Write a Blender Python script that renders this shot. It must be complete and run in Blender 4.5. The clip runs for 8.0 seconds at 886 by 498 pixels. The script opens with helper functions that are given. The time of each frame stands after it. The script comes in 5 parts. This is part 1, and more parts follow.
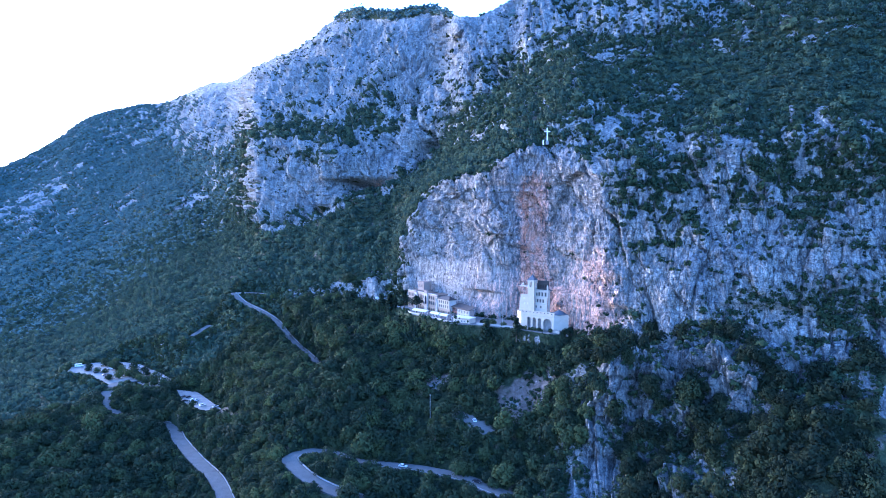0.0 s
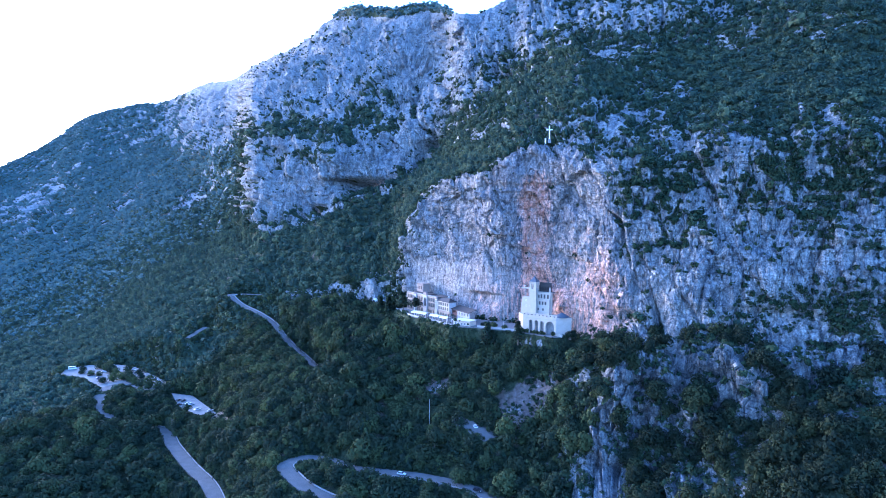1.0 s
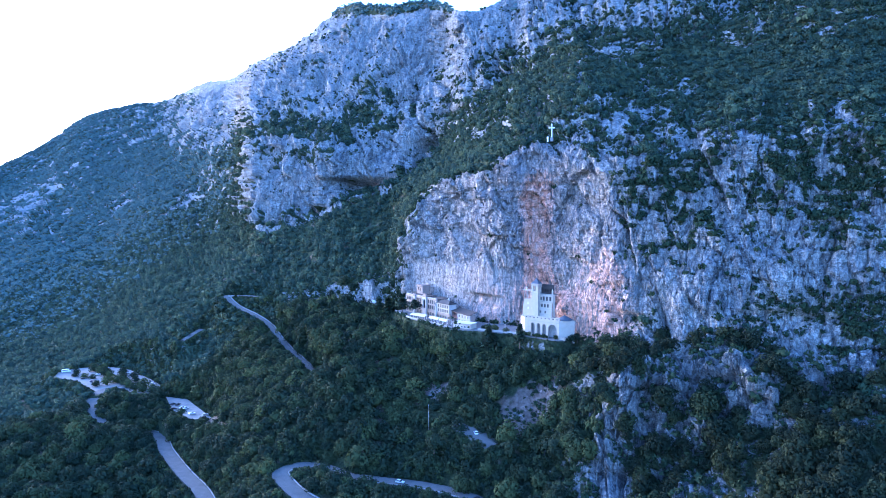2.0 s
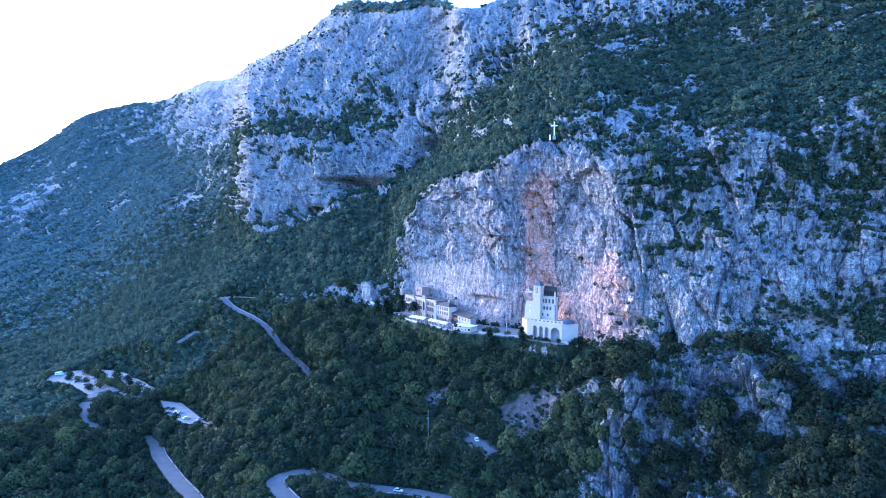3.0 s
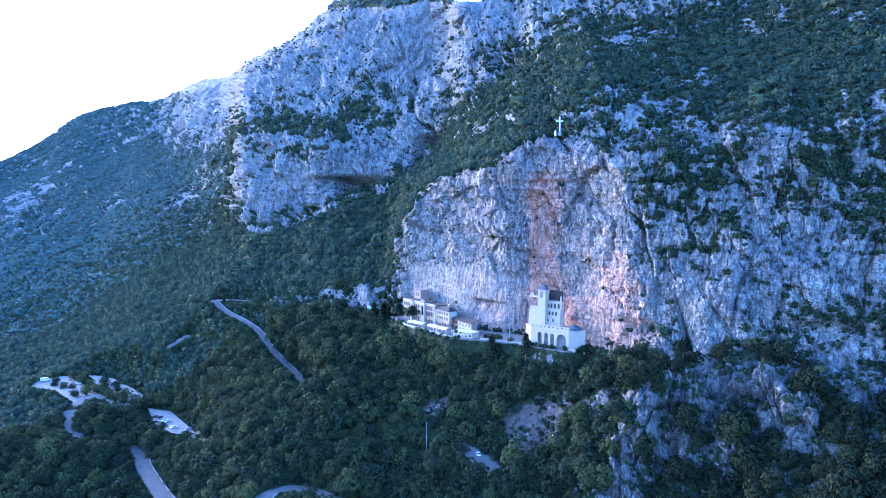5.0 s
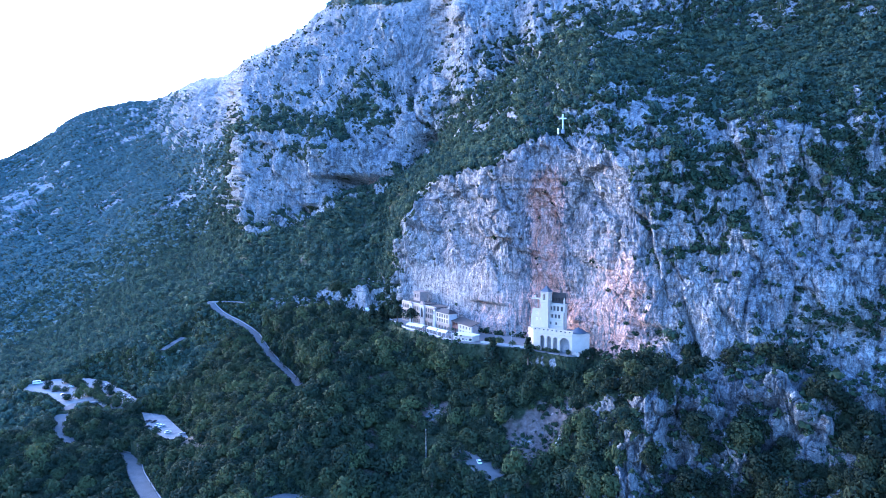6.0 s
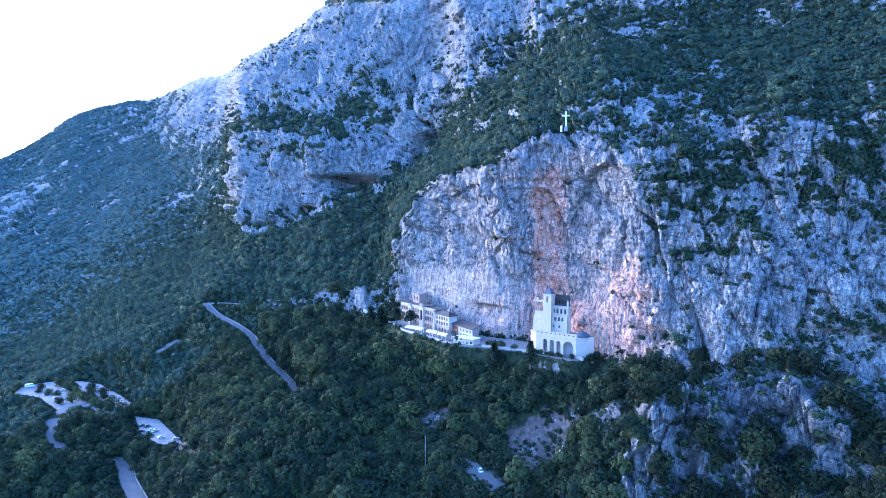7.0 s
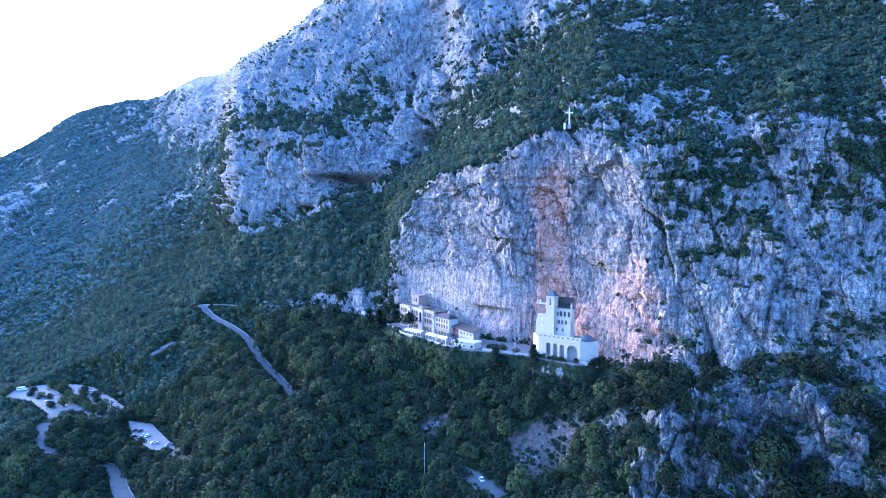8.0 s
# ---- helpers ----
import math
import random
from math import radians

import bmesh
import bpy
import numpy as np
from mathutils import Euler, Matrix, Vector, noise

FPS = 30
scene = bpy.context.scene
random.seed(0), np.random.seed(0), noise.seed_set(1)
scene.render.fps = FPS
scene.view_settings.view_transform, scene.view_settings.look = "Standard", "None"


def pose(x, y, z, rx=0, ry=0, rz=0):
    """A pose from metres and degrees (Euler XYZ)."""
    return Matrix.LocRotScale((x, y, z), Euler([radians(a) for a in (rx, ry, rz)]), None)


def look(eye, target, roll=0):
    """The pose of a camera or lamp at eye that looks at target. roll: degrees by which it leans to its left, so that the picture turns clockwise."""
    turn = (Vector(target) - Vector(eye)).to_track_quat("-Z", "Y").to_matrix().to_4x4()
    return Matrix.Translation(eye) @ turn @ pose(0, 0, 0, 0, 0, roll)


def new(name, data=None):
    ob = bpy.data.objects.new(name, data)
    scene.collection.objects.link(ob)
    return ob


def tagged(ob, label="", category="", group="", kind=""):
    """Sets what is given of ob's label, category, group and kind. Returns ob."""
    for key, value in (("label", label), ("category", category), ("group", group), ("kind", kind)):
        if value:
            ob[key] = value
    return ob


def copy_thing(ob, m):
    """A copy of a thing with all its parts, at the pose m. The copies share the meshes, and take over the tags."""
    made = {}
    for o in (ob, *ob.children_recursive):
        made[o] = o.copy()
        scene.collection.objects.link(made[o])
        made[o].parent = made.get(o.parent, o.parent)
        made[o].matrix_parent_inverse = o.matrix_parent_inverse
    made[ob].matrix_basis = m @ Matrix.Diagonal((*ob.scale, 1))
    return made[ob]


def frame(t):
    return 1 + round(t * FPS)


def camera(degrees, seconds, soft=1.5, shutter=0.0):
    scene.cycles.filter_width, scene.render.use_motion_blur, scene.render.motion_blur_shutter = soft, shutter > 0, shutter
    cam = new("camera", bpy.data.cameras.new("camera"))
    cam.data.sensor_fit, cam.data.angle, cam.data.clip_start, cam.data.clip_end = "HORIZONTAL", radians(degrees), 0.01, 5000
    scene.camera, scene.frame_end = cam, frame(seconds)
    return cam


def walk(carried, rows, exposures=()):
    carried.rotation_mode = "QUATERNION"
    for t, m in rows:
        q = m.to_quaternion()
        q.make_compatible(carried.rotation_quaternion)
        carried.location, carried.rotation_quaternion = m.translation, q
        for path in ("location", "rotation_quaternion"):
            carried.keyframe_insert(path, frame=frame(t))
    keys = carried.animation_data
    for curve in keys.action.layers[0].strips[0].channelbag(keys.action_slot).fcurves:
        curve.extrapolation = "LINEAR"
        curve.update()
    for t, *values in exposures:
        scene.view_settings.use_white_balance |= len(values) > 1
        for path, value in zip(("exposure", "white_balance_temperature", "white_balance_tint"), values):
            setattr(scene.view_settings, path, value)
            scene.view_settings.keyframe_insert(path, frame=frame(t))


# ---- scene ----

# ---------------------------------------------------------------- camera
cam = camera(68, 8.0, soft=0.9)
HEAD = 90 - 3.107


def flown(t):
    k = t / 8
    return pose(0.92 * k + 0.46 * k * (1 - k), 76.1 * k, 150 + 0.8 * k * (1 - k), HEAD, 0, 0)


walk(cam, [(t, flown(t)) for t in (0, 1, 2, 3, 4, 5, 6, 7, 8)], exposures=[(0, 3.23, 4320, 24), (4.5, 3.39, 4320, 24), (8, 3.40, 4320, 24)])

# ---------------------------------------------------------------- light: dusk, the sun just gone behind the far ridge
SUN_ELEVATION, SUN_TURN = 9, -50
world = bpy.data.worlds.new("dusk_sky")
scene.world = world
world.use_nodes = True
wn = world.node_tree.nodes
sky = wn.new("ShaderNodeTexSky")
sky.sky_type = "NISHITA"
sky.sun_disc = False
sky.sun_elevation = radians(SUN_ELEVATION)
sky.sun_rotation = radians(SUN_TURN)
sky.altitude = 800
sky.air_density, sky.dust_density, sky.ozone_density = 1.0, 3.5, 2.0
wn["Background"].inputs["Strength"].default_value = 0.15
world.node_tree.links.new(sky.outputs["Color"], wn["Background"].inputs["Color"])
sun_data = bpy.data.lights.new("sun", "SUN")
sun_data.energy, sun_data.angle, sun_data.color = 0.25, radians(30), (1.0, 0.84, 0.76)
sun = new("sun", sun_data)
a, e = radians(SUN_TURN), radians(SUN_ELEVATION)
toward = Vector((math.sin(a) * math.cos(e), math.cos(a) * math.cos(e), math.sin(e)))
sun.matrix_world = look(toward * 3000, (0, 0, 0))


# ---------------------------------------------------------------- noise on arrays
def lattice(ix, iy, iz, seed):
    h = (ix * 374761393 + iy * 668265263 + iz * 1440662683 + seed * 974711) & 0xFFFFFFFF
    h = ((h ^ (h >> 13)) * 1274126177) & 0xFFFFFFFF
    h = ((h ^ (h >> 16)) * 668265263) & 0xFFFFFFFF
    return ((h ^ (h >> 15)) & 0xFFFFFF) / float(0xFFFFFF)


def vnoise(p, seed=0):
    """Smooth noise from -1 to 1 at the points p (n, 3)."""
    i = np.floor(p).astype(np.int64)
    f = p - i
    f = f * f * f * (f * (f * 6 - 15) + 10)
    out = 0
    for dx in (0, 1):
        wx = f[:, 0] if dx else 1 - f[:, 0]
        for dy in (0, 1):
            wy = f[:, 1] if dy else 1 - f[:, 1]
            for dz in (0, 1):
                wz = f[:, 2] if dz else 1 - f[:, 2]
                out = out + wx * wy * wz * lattice(i[:, 0] + dx, i[:, 1] + dy, i[:, 2] + dz, seed)
    return out * 2 - 1


def fbm(p, size, octaves=3, seed=0, squash=(1, 1, 1)):
    q = p / (np.array(size) * np.array(squash))
    out, amp, total = 0, 1.0, 0
    for k in range(octaves):
        out = out + amp * vnoise(q * 2.03 ** k + 17.3 * k, seed + k)
        total += amp
        amp *= 0.5
    return out / total


def ridged(p, size, octaves=3, seed=0, squash=(1, 1, 1)):
    q = p / (np.array(size) * np.array(squash))
    out, amp, total = 0, 1.0, 0
    for k in range(octaves):
        out = out + amp * (1 - 2 * np.abs(vnoise(q * 2.1 ** k + 9.1 * k, seed + k)))
        total += amp
        amp *= 0.5
    return out / total


def facets(p, size, seed=0, squash=(1, 1, 1), tilt=1.0):
    """Broken blocks: a level and a slant for each cell, and how near a point lies to the joint with the next one."""
    q = p / (np.array(size) * np.array(squash))
    i = np.floor(q).astype(np.int64)
    f = q - i
    first, second, level = np.full(len(p), 9.0), np.full(len(p), 9.0), np.zeros(len(p))
    for dx in (-1, 0, 1):
        for dy in (-1, 0, 1):
            for dz in (-1, 0, 1):
                c = (i[:, 0] + dx, i[:, 1] + dy, i[:, 2] + dz)
                h, h1, h2 = lattice(*c, seed), lattice(*c, seed + 1), lattice(*c, seed + 2)
                ox, oy, oz = f[:, 0] - dx - h, f[:, 1] - dy - h1, f[:, 2] - dz - h2
                d = ox * ox + oy * oy + oz * oz
                nearer = d < first
                second = np.where(nearer, first, np.minimum(second, d))
                slant = (h * 7.13 % 1 - 0.5) * (ox - oy) + (h1 * 5.37 % 1 - 0.62) * oz
                level = np.where(nearer, h2 * 9.71 % 1 + tilt * slant, level)
                first = np.where(nearer, d, first)
    return level, np.sqrt(second) - np.sqrt(first)


def smooth(a, b, x):
    t = np.clip((x - a) / (b - a), 0, 1)
    return t * t * (3 - 2 * t)


# ---------------------------------------------------------------- mesh helpers
def grid_mesh(name, verts, faces, material, smooth_shade=True):
    me = bpy.data.meshes.new(name)
    verts = np.asarray(verts, dtype=np.float32)
    faces = np.asarray(faces, dtype=np.int32)
    n = faces.shape[1]
    me.vertices.add(len(verts))
    me.vertices.foreach_set("co", verts.ravel())
    me.loops.add(faces.size)
    me.loops.foreach_set("vertex_index", faces.ravel())
    me.polygons.add(len(faces))
    me.polygons.foreach_set("loop_start", np.arange(0, faces.size, n, dtype=np.int32))
    me.polygons.foreach_set("loop_total", np.full(len(faces), n, dtype=np.int32))
    me.polygons.foreach_set("use_smooth", np.full(len(faces), smooth_shade, dtype=bool))
    me.update(calc_edges=True)
    me.materials.append(material)
    return me


def give(me, name, values):
    layer = me.attributes.new(name, "FLOAT", "POINT")
    layer.data.foreach_set("value", np.asarray(values, dtype=np.float32))


# ---------------------------------------------------------------- materials
def material(name):
    m = bpy.data.materials.new(name)
    m.use_nodes = True
    return m, m.node_tree.nodes, m.node_tree.links, m.node_tree.nodes["Principled BSDF"]


def plain(name, color, rough=0.8, metal=0.0, spread=0.15, scale=0.6, bump=0.0):
    """Paint, stone or metal with mottling at two sizes."""
    m, n, l, b = material(name)
    co = n.new("ShaderNodeNewGeometry")
    big, fine = n.new("ShaderNodeTexNoise"), n.new("ShaderNodeTexNoise")
    big.inputs["Scale"].default_value, fine.inputs["Scale"].default_value = scale, scale * 9
    big.inputs["Detail"].default_value = 5
    for t in (big, fine):
        l.new(co.outputs["Position"], t.inputs["Vector"])
    add = n.new("ShaderNodeMath")
    add.operation = "ADD"
    l.new(big.outputs["Fac"], add.inputs[0])
    l.new(fine.outputs["Fac"], add.inputs[1])
    r = n.new("ShaderNodeMapRange")
    r.inputs["From Min"].default_value, r.inputs["From Max"].default_value = 0.6, 1.4
    r.inputs["To Min"].default_value, r.inputs["To Max"].default_value = 1 - spread, 1 + spread
    l.new(add.outputs[0], r.inputs["Value"])
    mul = n.new("ShaderNodeVectorMath")
    mul.operation = "SCALE"
    mul.inputs[0].default_value = color
    l.new(r.outputs[0], mul.inputs["Scale"])
    l.new(mul.outputs[0], b.inputs["Base Color"])
    b.inputs["Roughness"].default_value, b.inputs["Metallic"].default_value = rough, metal
    if bump:
        bp = n.new("ShaderNodeBump")
        bp.inputs["Strength"].default_value, bp.inputs["Distance"].default_value = bump, 0.1
        l.new(fine.outputs["Fac"], bp.inputs["Height"])
        l.new(bp.outputs[0], b.inputs["Normal"])
    return m


def noise_node(n, l, vec, scale, detail=6, rough=0.6):
    t = n.new("ShaderNodeTexNoise")
    t.inputs["Scale"].default_value, t.inputs["Detail"].default_value, t.inputs["Roughness"].default_value = scale, detail, rough
    l.new(vec, t.inputs["Vector"])
    return t.outputs["Fac"]


def ramp(n, l, fac, *stops):
    r = n.new("ShaderNodeValToRGB")
    while len(r.color_ramp.elements) < len(stops):
        r.color_ramp.elements.new(0.5)
    for el, (at, c) in zip(r.color_ramp.elements, stops):
        el.position, el.color = at, (*c, 1)
    l.new(fac, r.inputs["Fac"])
    return r.outputs["Color"]


def mixed(n, l, fac, a, b, kind="MIX"):
    m = n.new("ShaderNodeMix")
    m.data_type, m.blend_type = "RGBA", kind
    for socket, value in ((m.inputs[0], fac), (m.inputs[6], a), (m.inputs[7], b)):
        if hasattr(value, "links"):
            l.new(value, socket)
        else:
            socket.default_value = value if isinstance(value, float) else (*value, 1)
    return m.outputs[2]


def mathed(n, l, op, a, b):
    m = n.new("ShaderNodeMath")
    m.operation = op
    for k, v in enumerate((a, b)):
        if hasattr(v, "links"):
            l.new(v, m.inputs[k])
        else:
            m.inputs[k].default_value = v
    return m.outputs[0]


def make_land():
    """Limestone, scrub floor and earth, blended by the sheet's own cover values."""
    m, n, l, b = material("limestone_and_scrub")
    co = n.new("ShaderNodeNewGeometry").outputs["Position"]

    def warped(scale, amount):
        wander, move = n.new("ShaderNodeTexNoise"), n.new("ShaderNodeVectorMath")
        wander.inputs["Scale"].default_value, wander.inputs["Detail"].default_value = scale, 4
        l.new(co, wander.inputs["Vector"])
        move.operation = "MULTIPLY_ADD"
        move.inputs[1].default_value = (amount, amount, amount)
        l.new(wander.outputs["Color"], move.inputs[0])
        l.new(co, move.inputs[2])
        return move.outputs[0]

    def scaled(vec, x, y, z):
        sc = n.new("ShaderNodeMapping")
        sc.inputs["Scale"].default_value = (x, y, z)
        l.new(vec, sc.inputs["Vector"])
        return sc.outputs["Vector"]

    def attr(name):
        t = n.new("ShaderNodeAttribute")
        t.attribute_name = name
        return t.outputs["Fac"]

    def joints(vec, scale, wide, rough=0.6):
        """Thin joints that wander, branch and die out: 0 in the joint, 1 on the block."""
        d = mathed(n, l, "ABSOLUTE", mathed(n, l, "SUBTRACT", noise_node(n, l, vec, scale, 5, rough), 0.5), 0.0)
        return ramp(n, l, d, (0.0, (0, 0, 0)), (wide, (1, 1, 1)))

    bent, crisp = warped(0.09, 9.0), warped(0.6, 1.6)
    grain = noise_node(n, l, co, 0.45, 10, 0.72)
    fine = noise_node(n, l, co, 2.1, 5, 0.7)
    run = noise_node(n, l, scaled(bent, 1, 1, 0.10), 0.28, 9, 0.68)
    drip = noise_node(n, l, scaled(crisp, 1, 1, 0.07), 0.95, 6, 0.65)
    beds = noise_node(n, l, scaled(bent, 0.10, 0.10, 1), 0.42, 6, 0.65)
    tone = noise_node(n, l, co, 0.035, 5, 0.6)
    where = noise_node(n, l, co, 0.07, 4, 0.6)
    block, chip = joints(scaled(crisp, 1, 1, 0.28), 0.17, 0.024), joints(scaled(crisp, 1, 1, 0.6), 0.55, 0.04)
    ledge = joints(scaled(crisp, 0.16, 0.16, 1), 0.28, 0.022)
    pit = noise_node(n, l, scaled(crisp, 1, 1, 0.8), 0.75, 4, 0.6)
    rock = ramp(n, l, grain, (0.32, (0.145, 0.15, 0.16)), (0.43, (0.30, 0.308, 0.312)), (0.55, (0.40, 0.407, 0.408)), (0.72, (0.51, 0.515, 0.505)))
    rock = mixed(n, l, 1.0, rock, ramp(n, l, tone, (0.36, (0.74, 0.77, 0.83)), (0.5, (0.96, 0.97, 0.98)), (0.64, (1.14, 1.12, 1.09))), "MULTIPLY")
    rock = mixed(n, l, 0.85, rock, ramp(n, l, run, (0.33, (0.52, 0.54, 0.59)), (0.44, (0.95, 0.95, 0.96)), (0.62, (1.13, 1.12, 1.09))), "MULTIPLY")
    rock = mixed(n, l, 0.6, rock, ramp(n, l, drip, (0.34, (0.55, 0.57, 0.61)), (0.45, (1.0, 1.0, 1.0)), (0.64, (1.22, 1.21, 1.18))), "MULTIPLY")
    rock = mixed(n, l, 0.5, rock, ramp(n, l, beds, (0.34, (0.6, 0.62, 0.66)), (0.45, (1, 1, 1))), "MULTIPLY")
    # haze put into the rock colour: distant walls fade towards plain blue-grey
    rock = mixed(n, l, mathed(n, l, "MULTIPLY", attr("rock_haze"), 0.5), rock, (0.32, 0.335, 0.35))
    # iron stains run down the face in bands
    rust = ramp(n, l, run, (0.30, (0.54, 0.31, 0.23)), (0.42, (0.80, 0.46, 0.33)), (0.54, (0.80, 0.56, 0.46)), (0.66, (0.68, 0.62, 0.59)))
    rust = mixed(n, l, 0.7, rust, ramp(n, l, grain, (0.32, (0.6, 0.58, 0.57)), (0.6, (1.08, 1.08, 1.08))), "MULTIPLY")
    edge = mathed(n, l, "ADD", attr("rust"), mathed(n, l, "MULTIPLY", mathed(n, l, "SUBTRACT", run, 0.5), 2.4))
    edge = mathed(n, l, "ADD", edge, mathed(n, l, "MULTIPLY", mathed(n, l, "SUBTRACT", drip, 0.5), 1.5))
    edge = mathed(n, l, "ADD", edge, mathed(n, l, "MULTIPLY", mathed(n, l, "SUBTRACT", tone, 0.5), 0.9))
    rock = mixed(n, l, mathed(n, l, "MULTIPLY", ramp(n, l, edge, (0.36, (0, 0, 0)), (0.62, (1, 1, 1))), 0.9), rock, rust)
    # a warmer, lighter tint over the middle of the main cliff
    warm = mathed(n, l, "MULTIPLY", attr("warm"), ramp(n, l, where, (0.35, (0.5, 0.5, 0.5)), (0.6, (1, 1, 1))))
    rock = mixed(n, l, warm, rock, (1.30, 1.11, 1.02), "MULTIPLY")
    # shade of the crag below the east cliff, put into the rock colour
    rock = mixed(n, l, attr("crag_shade"), rock, (0.66, 0.67, 0.68), "MULTIPLY")
    # joints, chips and bedding planes, stronger in some places than in others
    some = ramp(n, l, where, (0.38, (0.15, 0.15, 0.15)), (0.6, (1, 1, 1)))
    other = ramp(n, l, where, (0.42, (1, 1, 1)), (0.6, (0.25, 0.25, 0.25)))
    rock = mixed(n, l, mathed(n, l, "MULTIPLY", other, 0.8), rock, mixed(n, l, block, (0.16, 0.165, 0.18), (1.0, 1.0, 1.0)), "MULTIPLY")
    rock = mixed(n, l, mathed(n, l, "MULTIPLY", some, 0.7), rock, mixed(n, l, chip, (0.28, 0.29, 0.31), (1.0, 1.0, 1.0)), "MULTIPLY")
    rock = mixed(n, l, mathed(n, l, "MULTIPLY", some, 0.75), rock, mixed(n, l, ledge, (0.18, 0.185, 0.2), (1.0, 1.0, 1.0)), "MULTIPLY")
    rock = mixed(n, l, 0.7, rock, ramp(n, l, drip, (0.36, (0.62, 0.63, 0.66)), (0.44, (1.0, 1.0, 1.0)), (0.6, (1.12, 1.12, 1.12))), "MULTIPLY")
    # the same painted haze weakens the fine marks and pits of distant rock
    rock = mixed(n, l, mathed(n, l, "SUBTRACT", 0.85, mathed(n, l, "MULTIPLY", attr("rock_haze"), 0.5)), rock, ramp(n, l, fine, (0.36, (0.42, 0.43, 0.45)), (0.48, (1.0, 1.0, 1.0)), (0.64, (1.3, 1.3, 1.28))), "MULTIPLY")
    rock = mixed(n, l, mathed(n, l, "SUBTRACT", 0.8, mathed(n, l, "MULTIPLY", attr("rock_haze"), 0.6)), rock, ramp(n, l, pit, (0.63, (1, 1, 1)), (0.70, (0.3, 0.32, 0.3))), "MULTIPLY")
    floor = ramp(n, l, grain, (0.35, (0.034, 0.046, 0.026)), (0.55, (0.066, 0.086, 0.042)), (0.75, (0.13, 0.135, 0.08)))
    earth = ramp(n, l, grain, (0.35, (0.13, 0.10, 0.085)), (0.65, (0.30, 0.25, 0.22)))
    floor = mixed(n, l, attr("earth"), floor, earth)
    cover = mathed(n, l, "ADD", attr("rock"), mathed(n, l, "MULTIPLY", mathed(n, l, "SUBTRACT", noise_node(n, l, co, 0.2, 8, 0.7), 0.5), 1.1))
    cover = ramp(n, l, cover, (0.43, (0, 0, 0)), (0.55, (1, 1, 1)))
    l.new(mixed(n, l, cover, floor, rock), b.inputs["Base Color"])
    b.inputs["Roughness"].default_value = 0.95
    b.inputs["Specular IOR Level"].default_value = 0.15
    high = mathed(n, l, "ADD", mathed(n, l, "ADD", grain, mathed(n, l, "MULTIPLY", run, 1.2)), mathed(n, l, "MULTIPLY", drip, 0.7))
    high = mathed(n, l, "ADD", high, mathed(n, l, "ADD", mathed(n, l, "MULTIPLY", block, 0.25), mathed(n, l, "MULTIPLY", chip, 0.15)))
    bp = n.new("ShaderNodeBump")
    bp.inputs["Strength"].default_value, bp.inputs["Distance"].default_value = 1.0, 2.0
    l.new(high, bp.inputs["Height"])
    l.new(bp.outputs[0], b.inputs["Normal"])
    return m


def make_leaves(name, low, high):
    m, n, l, b = material(name)
    co = n.new("ShaderNodeNewGeometry")
    at = n.new("ShaderNodeAttribute")
    at.attribute_name = "tint"
    ob = n.new("ShaderNodeObjectInfo")
    tree = mathed(n, l, "POWER", mathed(n, l, "FRACT", mathed(n, l, "ADD", at.outputs["Fac"], ob.outputs["Random"]), 0.0), 1.7)
    leaf = mathed(n, l, "MULTIPLY", co.outputs["Random Per Island"], 0.13)
    v = mathed(n, l, "ADD", mathed(n, l, "MULTIPLY", tree, 0.8), leaf)
    col = ramp(n, l, v, (0.05, low), (0.5, tuple(a * 0.65 + c * 0.35 for a, c in zip(low, high))), (0.78, tuple(a * 0.4 + c * 0.6 for a, c in zip(low, high))), (1.0, tuple(c * 1.1 for c in high)))
    fine = ramp(n, l, noise_node(n, l, co.outputs["Position"], 2.2, 4), (0.35, (0.78, 0.78, 0.78)), (0.62, (1.1, 1.1, 1.1)))
    l.new(mixed(n, l, 0.8, col, fine, "MULTIPLY"), b.inputs["Base Color"])
    b.inputs["Roughness"].default_value = 0.9
    b.inputs["Specular IOR Level"].default_value = 0.08
    glow, both = n.new("ShaderNodeBsdfTranslucent"), n.new("ShaderNodeMixShader")
    l.new(b.inputs["Base Color"].links[0].from_socket, glow.inputs["Color"])
    both.inputs[0].default_value = 0.3
    l.new(b.outputs[0], both.inputs[1])
    l.new(glow.outputs[0], both.inputs[2])
    l.new(both.outputs[0], n["Material Output"].inputs["Surface"])
    return m


LAND = make_land()
LEAVES = make_leaves("oak_leaves", (0.026, 0.040, 0.026), (0.100, 0.124, 0.046))
SCRUB = make_leaves("scrub_leaves", (0.034, 0.056, 0.032), (0.082, 0.108, 0.054))
# oak leaves darkened to carry the shade on the eastern slope
SHADED_LEAVES = make_leaves("shaded_oak_leaves", (0.020, 0.029, 0.019), (0.06, 0.074, 0.031))
# haze put into the leaf colours: paler at middle distance, bluer far off
MID_LEAVES = make_leaves("mid_leaves_hazed", (0.050, 0.080, 0.062), (0.124, 0.16, 0.086))
FAR_LEAVES = make_leaves("far_leaves_hazed", (0.115, 0.175, 0.178), (0.155, 0.22, 0.205))
BARK = plain("bark", (0.09, 0.07, 0.055), 0.9)
ASPHALT = plain("pale_asphalt", (0.105, 0.102, 0.097), 0.9, spread=0.35, scale=0.25)
GRAVEL = plain("pale_gravel", (0.20, 0.195, 0.18), 0.95, spread=0.35, scale=0.2)

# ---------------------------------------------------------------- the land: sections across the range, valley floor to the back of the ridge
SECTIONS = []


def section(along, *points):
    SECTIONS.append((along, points))


